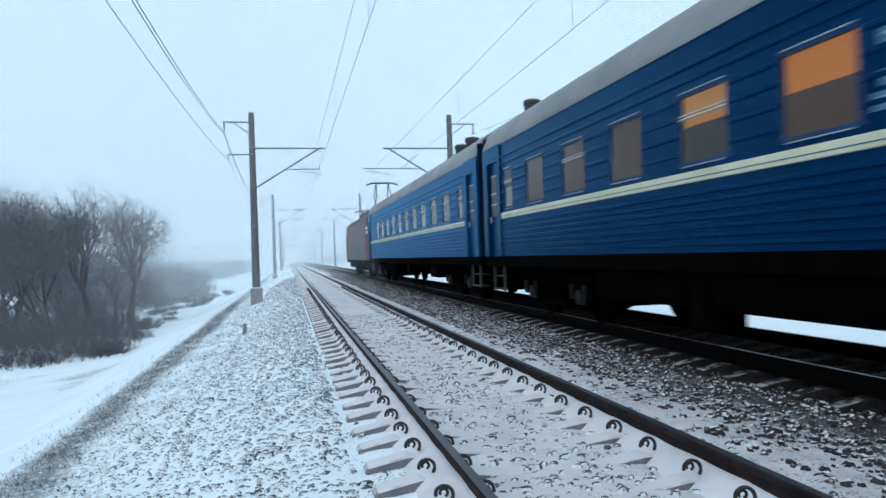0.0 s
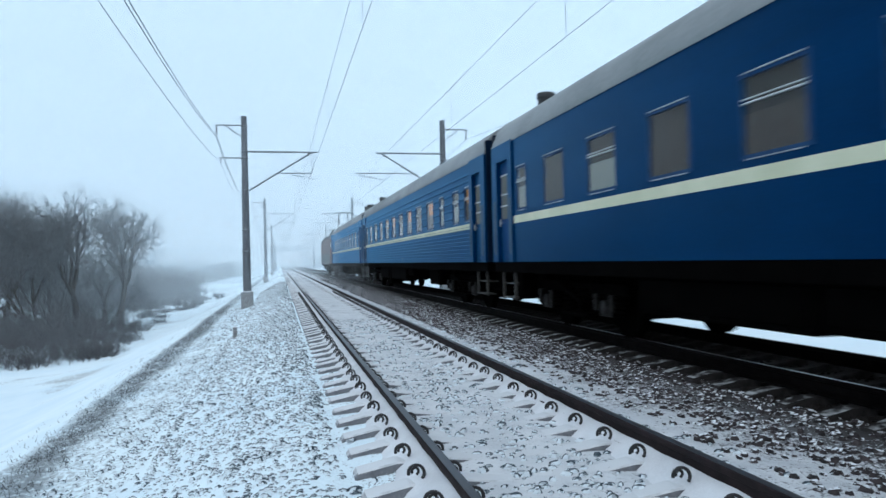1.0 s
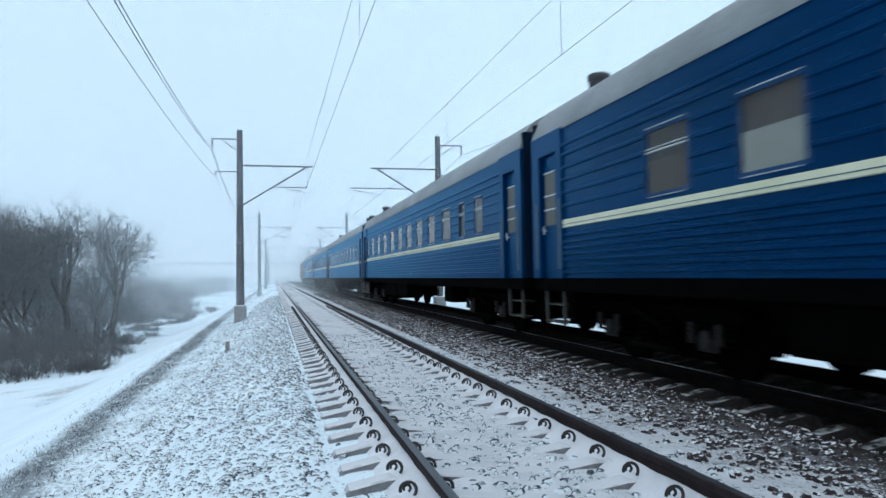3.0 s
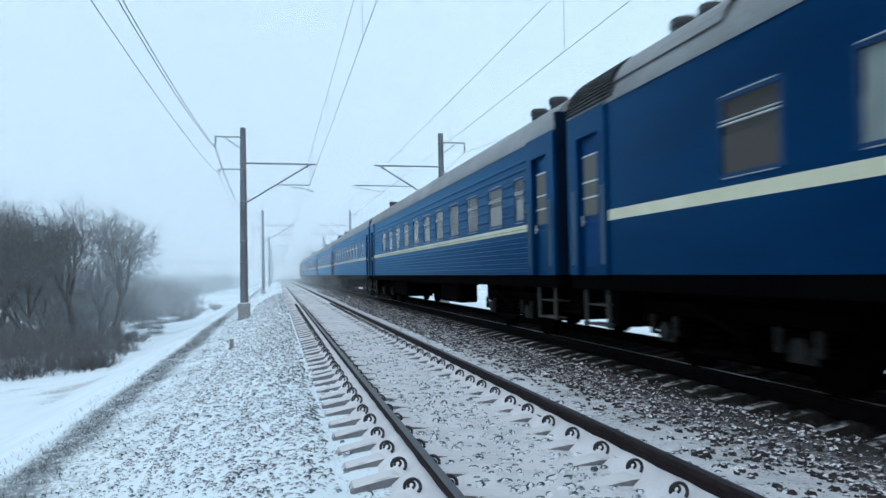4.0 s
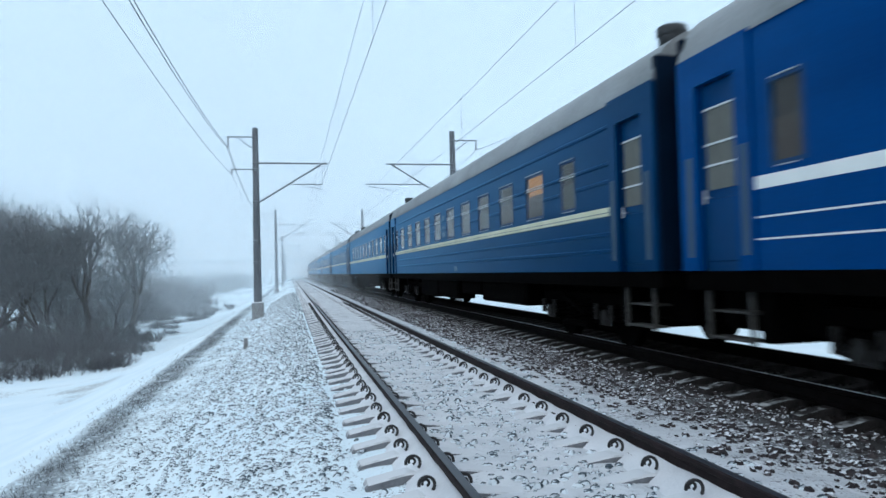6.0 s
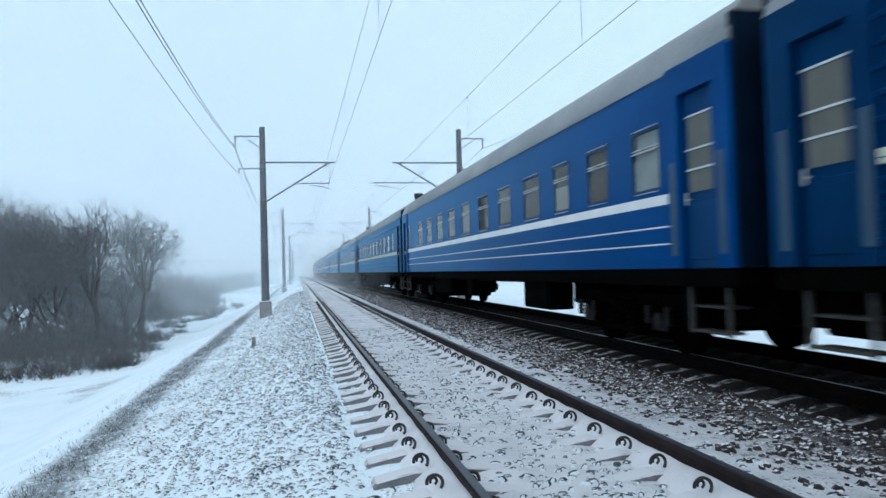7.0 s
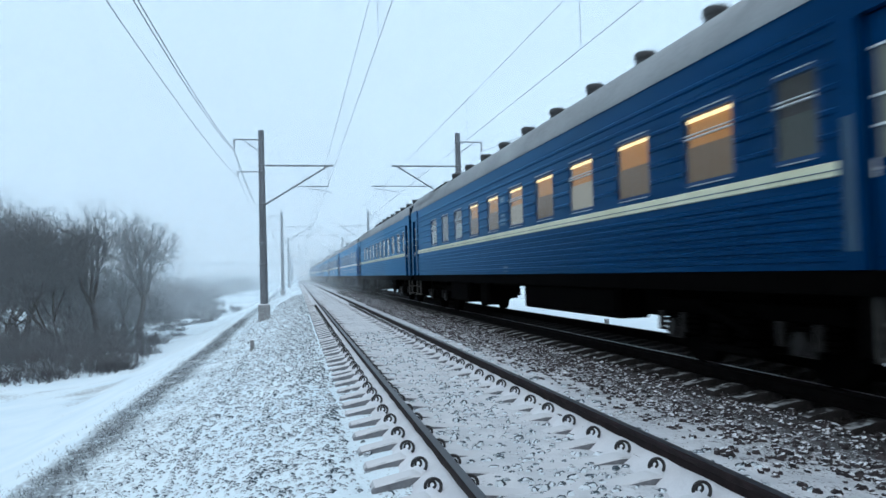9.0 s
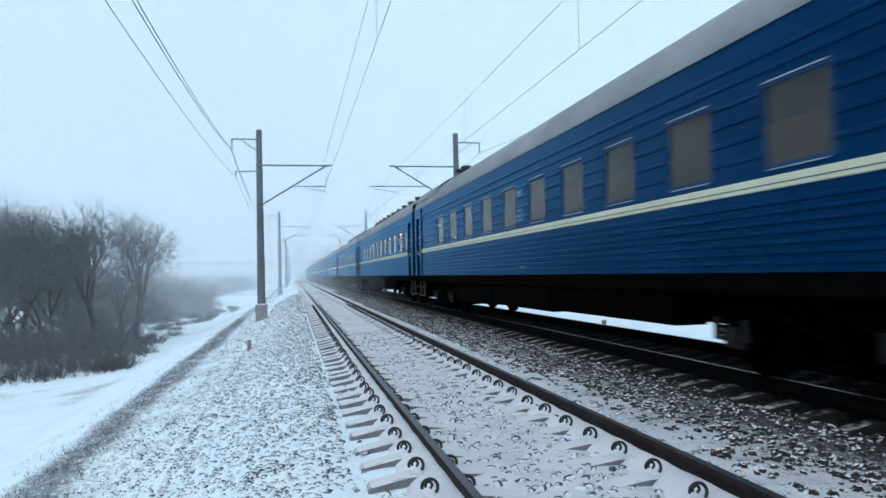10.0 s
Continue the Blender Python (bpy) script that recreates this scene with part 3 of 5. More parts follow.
def build_catenary(x, word):
    c = thing("overhead_line", "overhead contact line above the %s track" % word, "overhead line", "overhead lines")
    wire, _ = build_wire("messenger_wire", x, 7.5, 0.12, "", 0.006)
    wire.parent = c
    wire, _ = build_wire("contact_wire", x, 6.02, 0.03, "", 0.006)
    wire.parent = c
    for a, b in zip(MASTS_Y[:3], MASTS_Y[1:4]):
        for s in (0.12, 0.31, 0.5, 0.69, 0.88):
            y = a + (b - a) * s
            d = float(np.interp(y, MASTS_Y, MAST_DROP))
            part("dropper", Shape().tube((x, y, 6.0 - d), (x, y, 7.5 - d - 0.48 * s * (1 - s)), 0.006, n=5).box(x - 0.02, x + 0.02, y - 0.04, y + 0.04, 7.36 - d, 7.42 - d), WIRE, c)


build_catenary(1.72, "near")
build_catenary(6.08, "far")
for wx, wz, sg, wr in ((-3.28, 8.5, 1.08, 0.013), (-3.34, 8.48, 1.13, 0.013), (-3.1, 6.95, 0.85, 0.0085), (11.14, 8.5, 1.08, 0.0095), (10.96, 6.95, 0.85, 0.0085)):
    w, _ = build_wire("feeder_wire", wx, wz, sg, "", wr)
    tagged(w, "thin dark feeder wire hung from the masts", "wire", "feeder wires")


# ---- marker posts ----
def marker_post(x, y, h, label):
    z = ground_z(x)
    m = thing("marker_post", label, "post", at=pose(x, y, z))
    part("shaft", Shape().box(-0.06, 0.06, -0.05, 0.05, -0.3, h, 0.012), BLOCK, m)
    part("cap", Shape().box(-0.065, 0.065, -0.055, 0.055, h - 0.03, h + 0.01, 0.01), BLOCK, m)


marker_post(-1.37, 22.5, 0.33, "short grey concrete marker post in the snow")
marker_post(9.4, 20.4, 0.55, "short dark marker post beyond the far track")


# ---- trees ----
def make_tree(seed, height, stems, label, r=0.16, fork=0.2, wide=0.5):
    """A bare willow: stems that fork low into rising limbs, which fork again and again into fine twigs."""
    rng = random.Random(seed)
    t = thing("willow_tree", label, "tree", "bare trees on the field")
    trunk, crown = Shape(), Shape()

    def grow(p, d, length, radius, level):
        """One bough of three bent pieces, with its side shoots and its fork."""
        sh, n = (trunk, 7) if level < 2 else (crown, 4 if level < 4 else 3)
        pts = [p]
        for _ in range(3):
            wild, lift = (0.13, 0.05) if level < 3 else (0.17, 0.0)
            d = (d + Vector((rng.gauss(0, wild), rng.gauss(0, wild), rng.gauss(lift, wild * 0.7)))).normalized()
            pts.append(pts[-1] + d * length / 3)
        for i in range(3):
            sh.tube(pts[i], pts[i + 1], radius * (1 - 0.12 * i), radius * (1 - 0.12 * (i + 1)), n, False)
        if level >= 5:
            for _ in range(5):
                b = pts[rng.randrange(4)]
                g = (d + Vector((rng.gauss(0, 0.6), rng.gauss(0, 0.6), rng.gauss(0, 0.45)))).normalized()
                crown.tube(b, b + g * length * rng.uniform(0.4, 0.9), 0.0052, 0.003, 3, False)
            return
        count = (4, 4, 4, 3, 4)[level]
        spin = rng.uniform(0, 6.28)
        for i in range(count):
            a = spin + i * 6.28 / count + rng.gauss(0, 0.3)
            side = d.orthogonal().normalized()
            side = side * math.cos(a) + d.cross(side) * math.sin(a)
            spread = rng.uniform(0.35, 0.8) * (wide * 2 if level < 2 else 1.0)
            g = (d + side * spread * (1.0 if level < 3 else 1.35) + Vector((0, 0, 0.10 if level < 3 else 0.0))).normalized()
            start = pts[3] if i == 0 or level == 0 else pts[1].lerp(pts[3], rng.uniform(0.1, 1.0))
            grow(start, g, length * rng.uniform(0.62, 0.86) if level else height * rng.uniform(0.22, 0.3), max(radius * rng.uniform(0.48, 0.62), 0.006), level + 1)

    for s in range(stems):
        out = Vector((rng.gauss(0, 0.22), rng.gauss(0, 0.22), 0)) if stems > 1 else Vector((0.04, 0, 0))
        grow(Vector((out.x, out.y, -0.25)), (Vector((0, 0, 1)) + out * 1.3).normalized(), height * fork * rng.uniform(0.85, 1.25), r, 0 if stems < 3 else rng.choice((0, 1)))
    part("trunk", trunk, BARK, t)
    part("crown", crown, TWIG, t, "dense bare brown branchlets")
    return t


def make_bush(seed, height, spread, n, label):
    rng = random.Random(seed)
    b = thing("bush", label, "bush", "leafless bushes on the field")
    sh = Shape()
    for _ in range(n):
        p = Vector((rng.gauss(0, spread * 0.35), rng.gauss(0, spread * 0.3), -0.15))
        d = Vector((rng.gauss(0, 0.38), rng.gauss(0, 0.38), 1)).normalized()
        h = height * rng.uniform(0.35, 1.1) * math.exp(-(p.x * p.x + p.y * p.y) / (spread * spread))
        q = p + d * h * 0.55
        sh.tube(p, q, 0.016, 0.010, 3, False)
        for _ in range(6):
            e = (d + Vector((rng.gauss(0, 0.5), rng.gauss(0, 0.5), rng.gauss(0, 0.2)))).normalized()
            s = p + (q - p) * rng.uniform(0.3, 1.0)
            k = s + e * h * rng.uniform(0.25, 0.5)
            sh.tube(s, k, 0.008, 0.005, 3, False)
            for _ in range(4):
                g = (e + Vector((rng.gauss(0, 0.6), rng.gauss(0, 0.6), rng.gauss(0, 0.4)))).normalized()
                c = s + (k - s) * rng.uniform(0.3, 1.0)
                sh.tube(c, c + g * h * rng.uniform(0.10, 0.24), 0.005, 0.003, 3, False)
    part("brush", sh, TWIG, b)
    return b


TREE_KINDS = [make_tree(1, 9.4, 2, "bare willow tree with fine brown twigs in the snow", 0.15, 0.24, 0.33),
              make_tree(5, 9.2, 3, "bare many-stemmed willow tree with a broad crown", 0.13, 0.2, 0.40),
              make_tree(9, 10.0, 1, "tall bare willow tree with a clear trunk and spreading crown", 0.26, 0.32, 0.36)]
BUSH_KINDS = [make_bush(3, 2.7, 3.0, 78, "dark leafless bush at the foot of the trees"),
              make_bush(8, 1.5, 2.6, 90, "low leafless bush in the snow")]
TREE_SPOTS = [(2, -16.1, 47, 0.88, 40), (0, -14.4, 49, 0.86, 200), (2, -13.1, 51, 0.93, 220), (0, -18.2, 46, 0.94, 20),
              (1, -15.6, 56, 1.05, 250), (0, -22.5, 50, 1.1, 10), (0, -19.8, 58, 1.1, 200), (1, -13.4, 60, 0.95, 33)]
BUSH_SPOTS = [(0, -14.3, 42, 1.0, 0), (0, -12.4, 41.5, 0.9, 70), (0, -10.6, 42.5, 0.72, 140), (0, -16.5, 42, 1.05, 33), (0, -18.6, 41, 1.0, 90), (0, -13.2, 45, 1.2, 5), (0, -15.6, 45.5, 1.25, 260), (0, -11.6, 46, 0.9, 77), (0, -14.4, 47.5, 1.45, 150), (0, -16.8, 48, 1.5, 210), (0, -13.6, 52, 1.4, 25), (0, -12.6, 54, 1.0, 120), (0, -17.6, 45, 1.2, 300), (0, -12.8, 48, 1.0, 40), (0, -19.6, 44, 1.2, 110),
              (0, -16.6, 38, 0.72, 140), (0, -14.8, 37.5, 0.66, 200), (0, -12.6, 37.5, 0.62, 20), (0, -10.8, 38.2, 0.55, 66), (1, -9.2, 37.6, 0.8, 10), (1, -13.3, 35.4, 0.8, 80), (1, -11.2, 35.8, 0.8, 10), (1, -15.4, 35.2, 0.85, 130), (1, -9.6, 40.5, 0.9, 180), (1, -8.8, 44, 0.7, 240),
              (1, -10.4, 47, 0.9, 100), (1, -9.6, 51, 0.8, 12), (1, -10.8, 55, 0.7, 300),
              (1, -12.9, 78, 1.0, 0), (1, -11.2, 84, 0.8, 60), (1, -13, 90, 0.9, 120), (1, -9.8, 88, 0.7, 180), (1, -10.8, 96, 0.8, 20), (1, -8.9, 76, 0.6, 220), (1, -11.9, 70, 0.5, 20),
              (1, -10.0, 64, 0.45, 70), (1, -11.5, 66, 0.6, 10), (1, -10.6, 71, 0.55, 40), (1, -9.6, 74, 0.5, 90), (1, -8.9, 82, 0.55, 300), (1, -9.2, 92, 0.6, 200), (1, -8.2, 100, 0.6, 120), (1, -7.4, 92, 0.5, 160), (1, -12.6, 98, 0.8, 30), (1, -9.2, 58, 0.4, 100),
              (0, -17.5, 76, 1.6, 60), (0, -19.5, 72, 1.7, 10), (0, -22, 80, 1.9, 20), (0, -20.5, 88, 1.9, 250), (0, -18.5, 96, 1.8, 150), (0, -16.0, 84, 1.3, 310), (0, -15.4, 92, 1.4, 45), (0, -17.2, 104, 1.8, 200), (0, -14.4, 74, 0.9, 130), (0, -13.6, 88, 0.9, 60), (0, -13.4, 100, 1.1, 15), (0, -12.8, 110, 1.2, 80), (0, -15.2, 112, 1.7, 170)]
for k, x, y, s, a in TREE_SPOTS:
    copy_thing(TREE_KINDS[k], pose(x, y, ground_z(x), 0, 0, a) @ Matrix.Scale(s, 4))
for k, x, y, s, a in BUSH_SPOTS:
    copy_thing(BUSH_KINDS[k], pose(x, y, ground_z(x), 0, 0, a) @ Matrix.Scale(s, 4))
TREE_KINDS[0].matrix_basis = pose(-20.4, 48, ground_z(-20), 0, 0, 50)
TREE_KINDS[1].matrix_basis = pose(-24, 56, ground_z(-20), 0, 0, 10)
TREE_KINDS[2].matrix_basis = pose(-11.9, 58, ground_z(-11.9), 0, 0, 100) @ Matrix.Scale(0.98, 4)
BUSH_KINDS[0].matrix_basis = pose(-18.5, 37.5, ground_z(-18.5)) @ Matrix.Scale(0.8, 4)
BUSH_KINDS[1].matrix_basis = pose(-8.4, 36.6, ground_z(-8.4)) @ Matrix.Scale(0.7, 4)


def far_woods():
    """The woods across the field, too far to tell tree from tree."""
    rng = random.Random(21)
    sh = Shape()
    for _ in range(620):
        s = rng.random()
        y = 112 + 250 * s + rng.uniform(-14, 14)
        x = -19.0 + 4 * s - 110 * rng.random() ** 2.2
        z, h = ground_z(x), rng.uniform(4.5, 9.5) * (0.8 + 0.9 * noise.noise((x * 0.06, y * 0.03, 1)))
        if x > -24 + 4 * s:
            h *= 0.7
        for _ in range(34):
            b = Vector((x + rng.gauss(0, 0.9), y + rng.gauss(0, 0.5), z + h * rng.uniform(-0.02, 0.4)))
            d = Vector((rng.gauss(0, 0.4), rng.gauss(0, 0.4), 1))
            sh.tube(b, b + d * h * rng.uniform(0.3, 0.6), 0.075, 0.02, 3, False)
    tagged(part("far_woods", sh, TWIG_FAR), "distant leafless woods fading into the haze", "woods", kind="stuff")
    sh = Shape()
    for _ in range(330):
        x, y = rng.uniform(14, 160), rng.uniform(240, 420)
        z, h = ground_z(x), rng.uniform(4, 8)
        for _ in range(18):
            b = Vector((x + rng.gauss(0, 0.8), y, z + h * rng.uniform(-0.02, 0.4)))
            sh.tube(b, b + Vector((rng.gauss(0, 0.4), rng.gauss(0, 0.4), 1)) * h * 0.5, 0.05, 0.015, 3, False)
    tagged(part("far_woods", sh, TWIG_FAR), "distant leafless woods beyond the far track", "woods", kind="stuff")


far_woods()


def build_bridge():
    b = thing("road_bridge", "far concrete road bridge over the railway, dim in the snow", "bridge", at=pose(0, 420, 1.5, 0, 0, 0))
    part("deck", Shape().box(-70, 60, -4, 4, 7.1, 8.3, 0.1), BRIDGE, b)
    part("parapet", Shape().box(-70, 60, -4.2, -3.9, 8.3, 9.1, 0.03), BRIDGE, b)
    for x in (-52, -34, -16, -4.5, 14.5, 32, 50):
        part("pier", Shape().box(x - 0.6, x + 0.6, -3, 3, -3.6, 7.1, 0.1), BRIDGE, b)
    part("embankment", Shape().add([(-70, -6, 7.6), (-70, 6, 7.6), (-130, -8, -3), (-130, 8, -3), (-66, -18, -3.3), (-66, 18, -3.3)],
                                   [(0, 1, 3, 2), (0, 2, 4), (1, 5, 3), (0, 4, 5, 1), (2, 3, 5, 4)]), GROUND, b, "snowy ramp")


build_bridge()

# haze put in as upright see-through sheets, thicker with distance
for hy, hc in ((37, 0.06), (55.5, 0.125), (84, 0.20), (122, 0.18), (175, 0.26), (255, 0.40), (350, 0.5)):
    w = part("haze_sheet", Shape().add([(-hy * 2 - 60, hy, -6), (hy * 2 + 60, hy, -6), (hy * 2 + 60, hy, hy * 0.9 + 15), (-hy * 2 - 60, hy, hy * 0.9 + 15)], [(0, 1, 2, 3)]), haze_veil("haze_film", hc))
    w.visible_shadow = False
    tagged(w, "flat see-through sheet standing in for haze", "snowfall", kind="stuff")

# ---- the train ----
CAR_LENGTH, HALF = 24.54, 1.53
SILL, HEAD, EAVE = 2.21, 3.07, 3.66


def gap_y(t):
    """Where the coupling between the first two coaches is, along the line."""
    return 16.319 + 23.2605 * t - 0.03559 * t * t + 0.002235 * t ** 3


def ribbed(z0, z1, ribs, side):
    """A wall's profile from z0 up to z1, with proud ribs at the heights given."""
    pts = [(0.0, z0)]
    for z in ribs:
        pts += [(0, z - 0.034), (-0.024, z - 0.018), (-0.024, z + 0.018), (0, z + 0.034)]
    pts.append((0.0, z1))
    return [(side * (HALF - x), z) for x, z in pts]


ROOF_PROFILE = [(HALF * k, EAVE + 0.74 * (1 - k ** 3) ** 0.5) for k in (1, 0.985, 0.95, 0.9, 0.82, 0.72, 0.6, 0.45, 0.25, 0)]
ROOF_PROFILE = [(HALF + 0.02, EAVE - 0.03), (HALF + 0.03, EAVE + 0.02)] + [(x * 0.997, z + 0.03) for x, z in ROOF_PROFILE[1:]]
ROOF_PROFILE = ROOF_PROFILE + [(-x, z) for x, z in ROOF_PROFILE[-2::-1]]
shared = {}


def cached(key, make):
    if key not in shared:
        shared[key] = make()
    return shared[key]


def build_window(car, u, side, width, kind, lit, wall):
    """A coach window: frame, pane, transom and what hangs behind it. The window faces -x in its own space."""
    w, h = width / 2, (HEAD - SILL) / 2
    at = pose(side * HALF, CAR_LENGTH / 2 - u, (SILL + HEAD) / 2, 0, 0, 0 if side < 0 else 180)
    frame_mesh = cached(("frame", width), lambda: Shape().ring(w, h, 0.042, -0.006, 0.10).mesh("window", DARK_ALU))
    win = part("window", frame_mesh, None, car, "", at)
    pane = part("pane", cached(("pane", width), lambda: Shape().box(0.004, 0.010, -w + 0.04, w - 0.04, -h + 0.035, h - 0.035).mesh("pane", GLASS)), None, win)
    pane.visible_shadow = False
    part("drip_rail", cached(("drip", width), lambda: Shape().box(-0.024, 0.01, -w + 0.06, w - 0.06, h - 0.003, h + 0.006, 0.002).mesh("drip_rail", ALU)), None, win, "bright metal drip rail")
    part("window_sill", cached(("sill", width), lambda: Shape().box(-0.022, 0.01, -w + 0.1, w - 0.1, -h - 0.009, -h - 0.001, 0.002).mesh("window_sill", ALU)), None, win, "bright metal sill")
    if kind == "split":
        tr = cached(("transom", width), lambda: Shape().box(-0.014, 0.03, -w + 0.045, w - 0.045, 0.120, 0.138, 0.004).box(-0.010, 0.03, -w + 0.045, w - 0.045, 0.164, 0.178, 0.004).mesh("transom", ALU))
        part("transom", tr, None, win, "bright double transom of the opening vent")
    # behind the glass
    upper, lower = {"dark": (CABIN, CURTAIN), "brown": (CURTAIN, CURTAIN), "green": (CABIN, CURTAIN_GREEN), "pale": (CURTAIN, CURTAIN_PALE),
                    "orange": (LIT, LIT_DIM), "glow": (LIT_DIM, LIT_DIM), "warm": (LIT_WARM, CURTAIN), "strip": (LIT_WARM, LIT_BEIGE), "strip_pale": (LIT_WARM, LIT_PALE), "frost": (FROST, FROST)}[lit]
    part("upper_blind", cached(("ub", width, upper.name), lambda: Shape().box(0.060, 0.066, -w + 0.02, w - 0.02, 0.0, h - 0.01).mesh("upper_blind", upper)), None, win)
    folds = lambda: Shape().add([(0.045 + 0.012 * math.sin(i * 1.9), -w + 0.02 + (2 * w - 0.04) * i / 16, z) for i in range(17) for z in (-h + 0.01, 0.03)],
                                [(2 * i, 2 * i + 1, 2 * i + 3, 2 * i + 2) for i in range(16)], True).mesh("curtain", lower)
    part("curtain", cached(("cu", width, lower.name), folds), None, win)
    if lit.startswith("strip"):
        part("lamp", cached(("lamp", width), lambda: Shape().box(0.022, 0.045, -w + 0.06, -0.015, h - 0.11, h - 0.06, 0.01).box(0.022, 0.045, 0.015, w - 0.06, h - 0.11, h - 0.06, 0.01).mesh("lamp", LAMP)), None, win, "glowing warm lamp tube")


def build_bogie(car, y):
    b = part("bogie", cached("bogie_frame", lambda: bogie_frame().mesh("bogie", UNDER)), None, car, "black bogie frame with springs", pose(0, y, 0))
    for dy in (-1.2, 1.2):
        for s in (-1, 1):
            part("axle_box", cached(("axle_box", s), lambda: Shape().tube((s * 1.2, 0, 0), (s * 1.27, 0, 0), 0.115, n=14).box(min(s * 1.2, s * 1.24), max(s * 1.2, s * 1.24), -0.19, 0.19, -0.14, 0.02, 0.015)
                 .tube((s * 1.26, -0.27, -0.05), (s * 1.26, -0.27, 0.2), 0.045, n=8).tube((s * 1.26, 0.27, -0.05), (s * 1.26, 0.27, 0.2), 0.045, n=8).mesh("axle_box", BOGIE_GREY)), None, b, "axle box a little lighter than the frame", pose(0, dy, 0.475))
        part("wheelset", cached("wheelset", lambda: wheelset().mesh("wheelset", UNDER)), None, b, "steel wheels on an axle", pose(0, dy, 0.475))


def wheelset():
    sh = Shape()
    for s in (-1, 1):
        x = s * 0.80
        sh.tube((x - 0.065, 0, 0), (x + 0.065, 0, 0), 0.475, n=28)
        sh.tube((x - s * 0.065, 0, 0), (x - s * 0.095, 0, 0), 0.505, n=28)
        sh.tube((x + s * 0.065, 0, 0), (x + s * 0.10, 0, 0), 0.12, n=12)
        sh.tube((s * 0.95, 0, 0), (s * 1.12, 0, 0), 0.15, n=12)
    return sh.tube((-0.95, 0, 0), (0.95, 0, 0), 0.08, n=10)


def bogie_frame():
    sh = Shape()
    for s in (-1, 1):
        sh.box(s * 1.08 - 0.07, s * 1.08 + 0.07, -1.75, 1.75, 0.66, 0.84, 0.02)
        for y in (-1.2, 1.2):
            sh.box(s * 1.1 - 0.13, s * 1.1 + 0.13, y - 0.16, y + 0.16, 0.34, 0.62, 0.03)
            for k in (-0.27, 0.27):
                for i in range(4):
                    sh.tube((s * 1.1, y + k, 0.40 + 0.07 * i), (s * 1.1, y + k, 0.44 + 0.07 * i), 0.10, n=10)
        for k in (-0.28, 0.28):
            for i in range(5):
                sh.tube((s * 1.15, k, 0.36 + 0.085 * i), (s * 1.15, k, 0.41 + 0.085 * i), 0.13, n=10)
        sh.box(s * 1.15 - 0.12, s * 1.15 + 0.12, -0.55, 0.55, 0.26, 0.34, 0.02)
        sh.tube((s * 1.28, -0.5, 0.5), (s * 1.28, 0.6, 0.85), 0.04, n=8)
    for y in (-1.2, 1.2):  # brake beams and shoes beside each wheel
        for k in (-0.62, 0.62):
            sh.box(-0.95, 0.95, y + k - 0.05, y + k + 0.05, 0.38, 0.52, 0.02)
            for s in (-1, 1):
                sh.box(s * 0.80 - 0.06, s * 0.80 + 0.06, y + k - 0.09, y + k + 0.09, 0.33, 0.66, 0.02).tube((s * 0.8, y + k, 0.6), (s * 0.8, y + k * 0.9, 1.02), 0.035, n=6)
    sh.box(-0.95, 0.95, -2.55, -1.8, 0.56, 1.02, 0.03).box(-0.95, 0.95, 1.8, 2.55, 0.56, 1.02, 0.03).box(-0.62, 0.62, -1.0, 1.0, 0.24, 0.5, 0.04).box(-0.85, 0.85, -1.8, 1.8, 0.84, 1.02, 0.02)
    return sh.box(-1.0, 1.0, -0.42, 0.42, 0.42, 0.98, 0.03)


def vestibule_door(car, y, side, paint):
    """The entrance door near a coach's end, with its pane, rails and steps. It faces -x in its own space."""
    d = part("entrance_door", cached(("door", paint.name), lambda: Shape().box(0.05, 0.10, -0.36, 0.36, 1.15, 3.30, 0.01).box(0.035, 0.06, -0.30, 0.30, 1.30, 2.0, 0.01).mesh("entrance_door", paint)),
             None, car, "blue vestibule door with a window", pose(side * HALF, y, 0, 0, 0, 0 if side < 0 else 180))
    part("door_pane", cached("door_pane", lambda: Shape().box(0.036, 0.046, -0.25, 0.25, 2.1, 3.0, 0.002).mesh("door_pane", CURTAIN_GREEN)), None, d, "grimy grey-brown door glass")
    for z in (2.37, 2.61, 3.01):
        part("guard_bar", cached("guard_bar", lambda: Shape().box(0.02, 0.036, -0.28, 0.28, -0.012, 0.012, 0.003).mesh("guard_bar", ALU)), None, d, "bright guard bar", pose(0, 0, z))
    part("door_handle", cached("door_handle", lambda: Shape().tube((0.0, 0.26, 1.95), (0.0, 0.26, 2.1), 0.012).tube((0.0, 0.26, 2.02), (0.05, 0.26, 2.02), 0.01).mesh("door_handle", ALU)), None, d)
    rails = cached("rails", lambda: Shape().box(-0.05, -0.005, -0.56, -0.44, 1.35, 2.5, 0.012).mesh("handrail", PALE_STEEL))
    part("handrail", rails, None, d, "pale blue grab rail")
    part("handrail", rails, None, d, "pale blue grab rail", pose(0, 1.0, 0))
    step = cached("steps", lambda: Shape().box(0.06, 0.30, -0.36, 0.36, 0.44, 0.47, 0.008).box(0.12, 0.36, -0.36, 0.36, 0.73, 0.76, 0.008).box(0.18, 0.42, -0.36, 0.36, 1.02, 1.05, 0.008)
                  .box(0.06, 0.12, -0.40, -0.36, 0.42, 1.2, 0.008).box(0.06, 0.12, 0.36, 0.40, 0.42, 1.2, 0.008).mesh("steps", STEP))
    part("steps", step, None, d, "worn steel entrance steps")
    part("gutter", cached("gutter", lambda: Shape().box(-0.035, 0.01, -0.48, 0.48, 3.42, 3.46, 0.006).mesh("gutter", BLUE_DARK)), None, d)


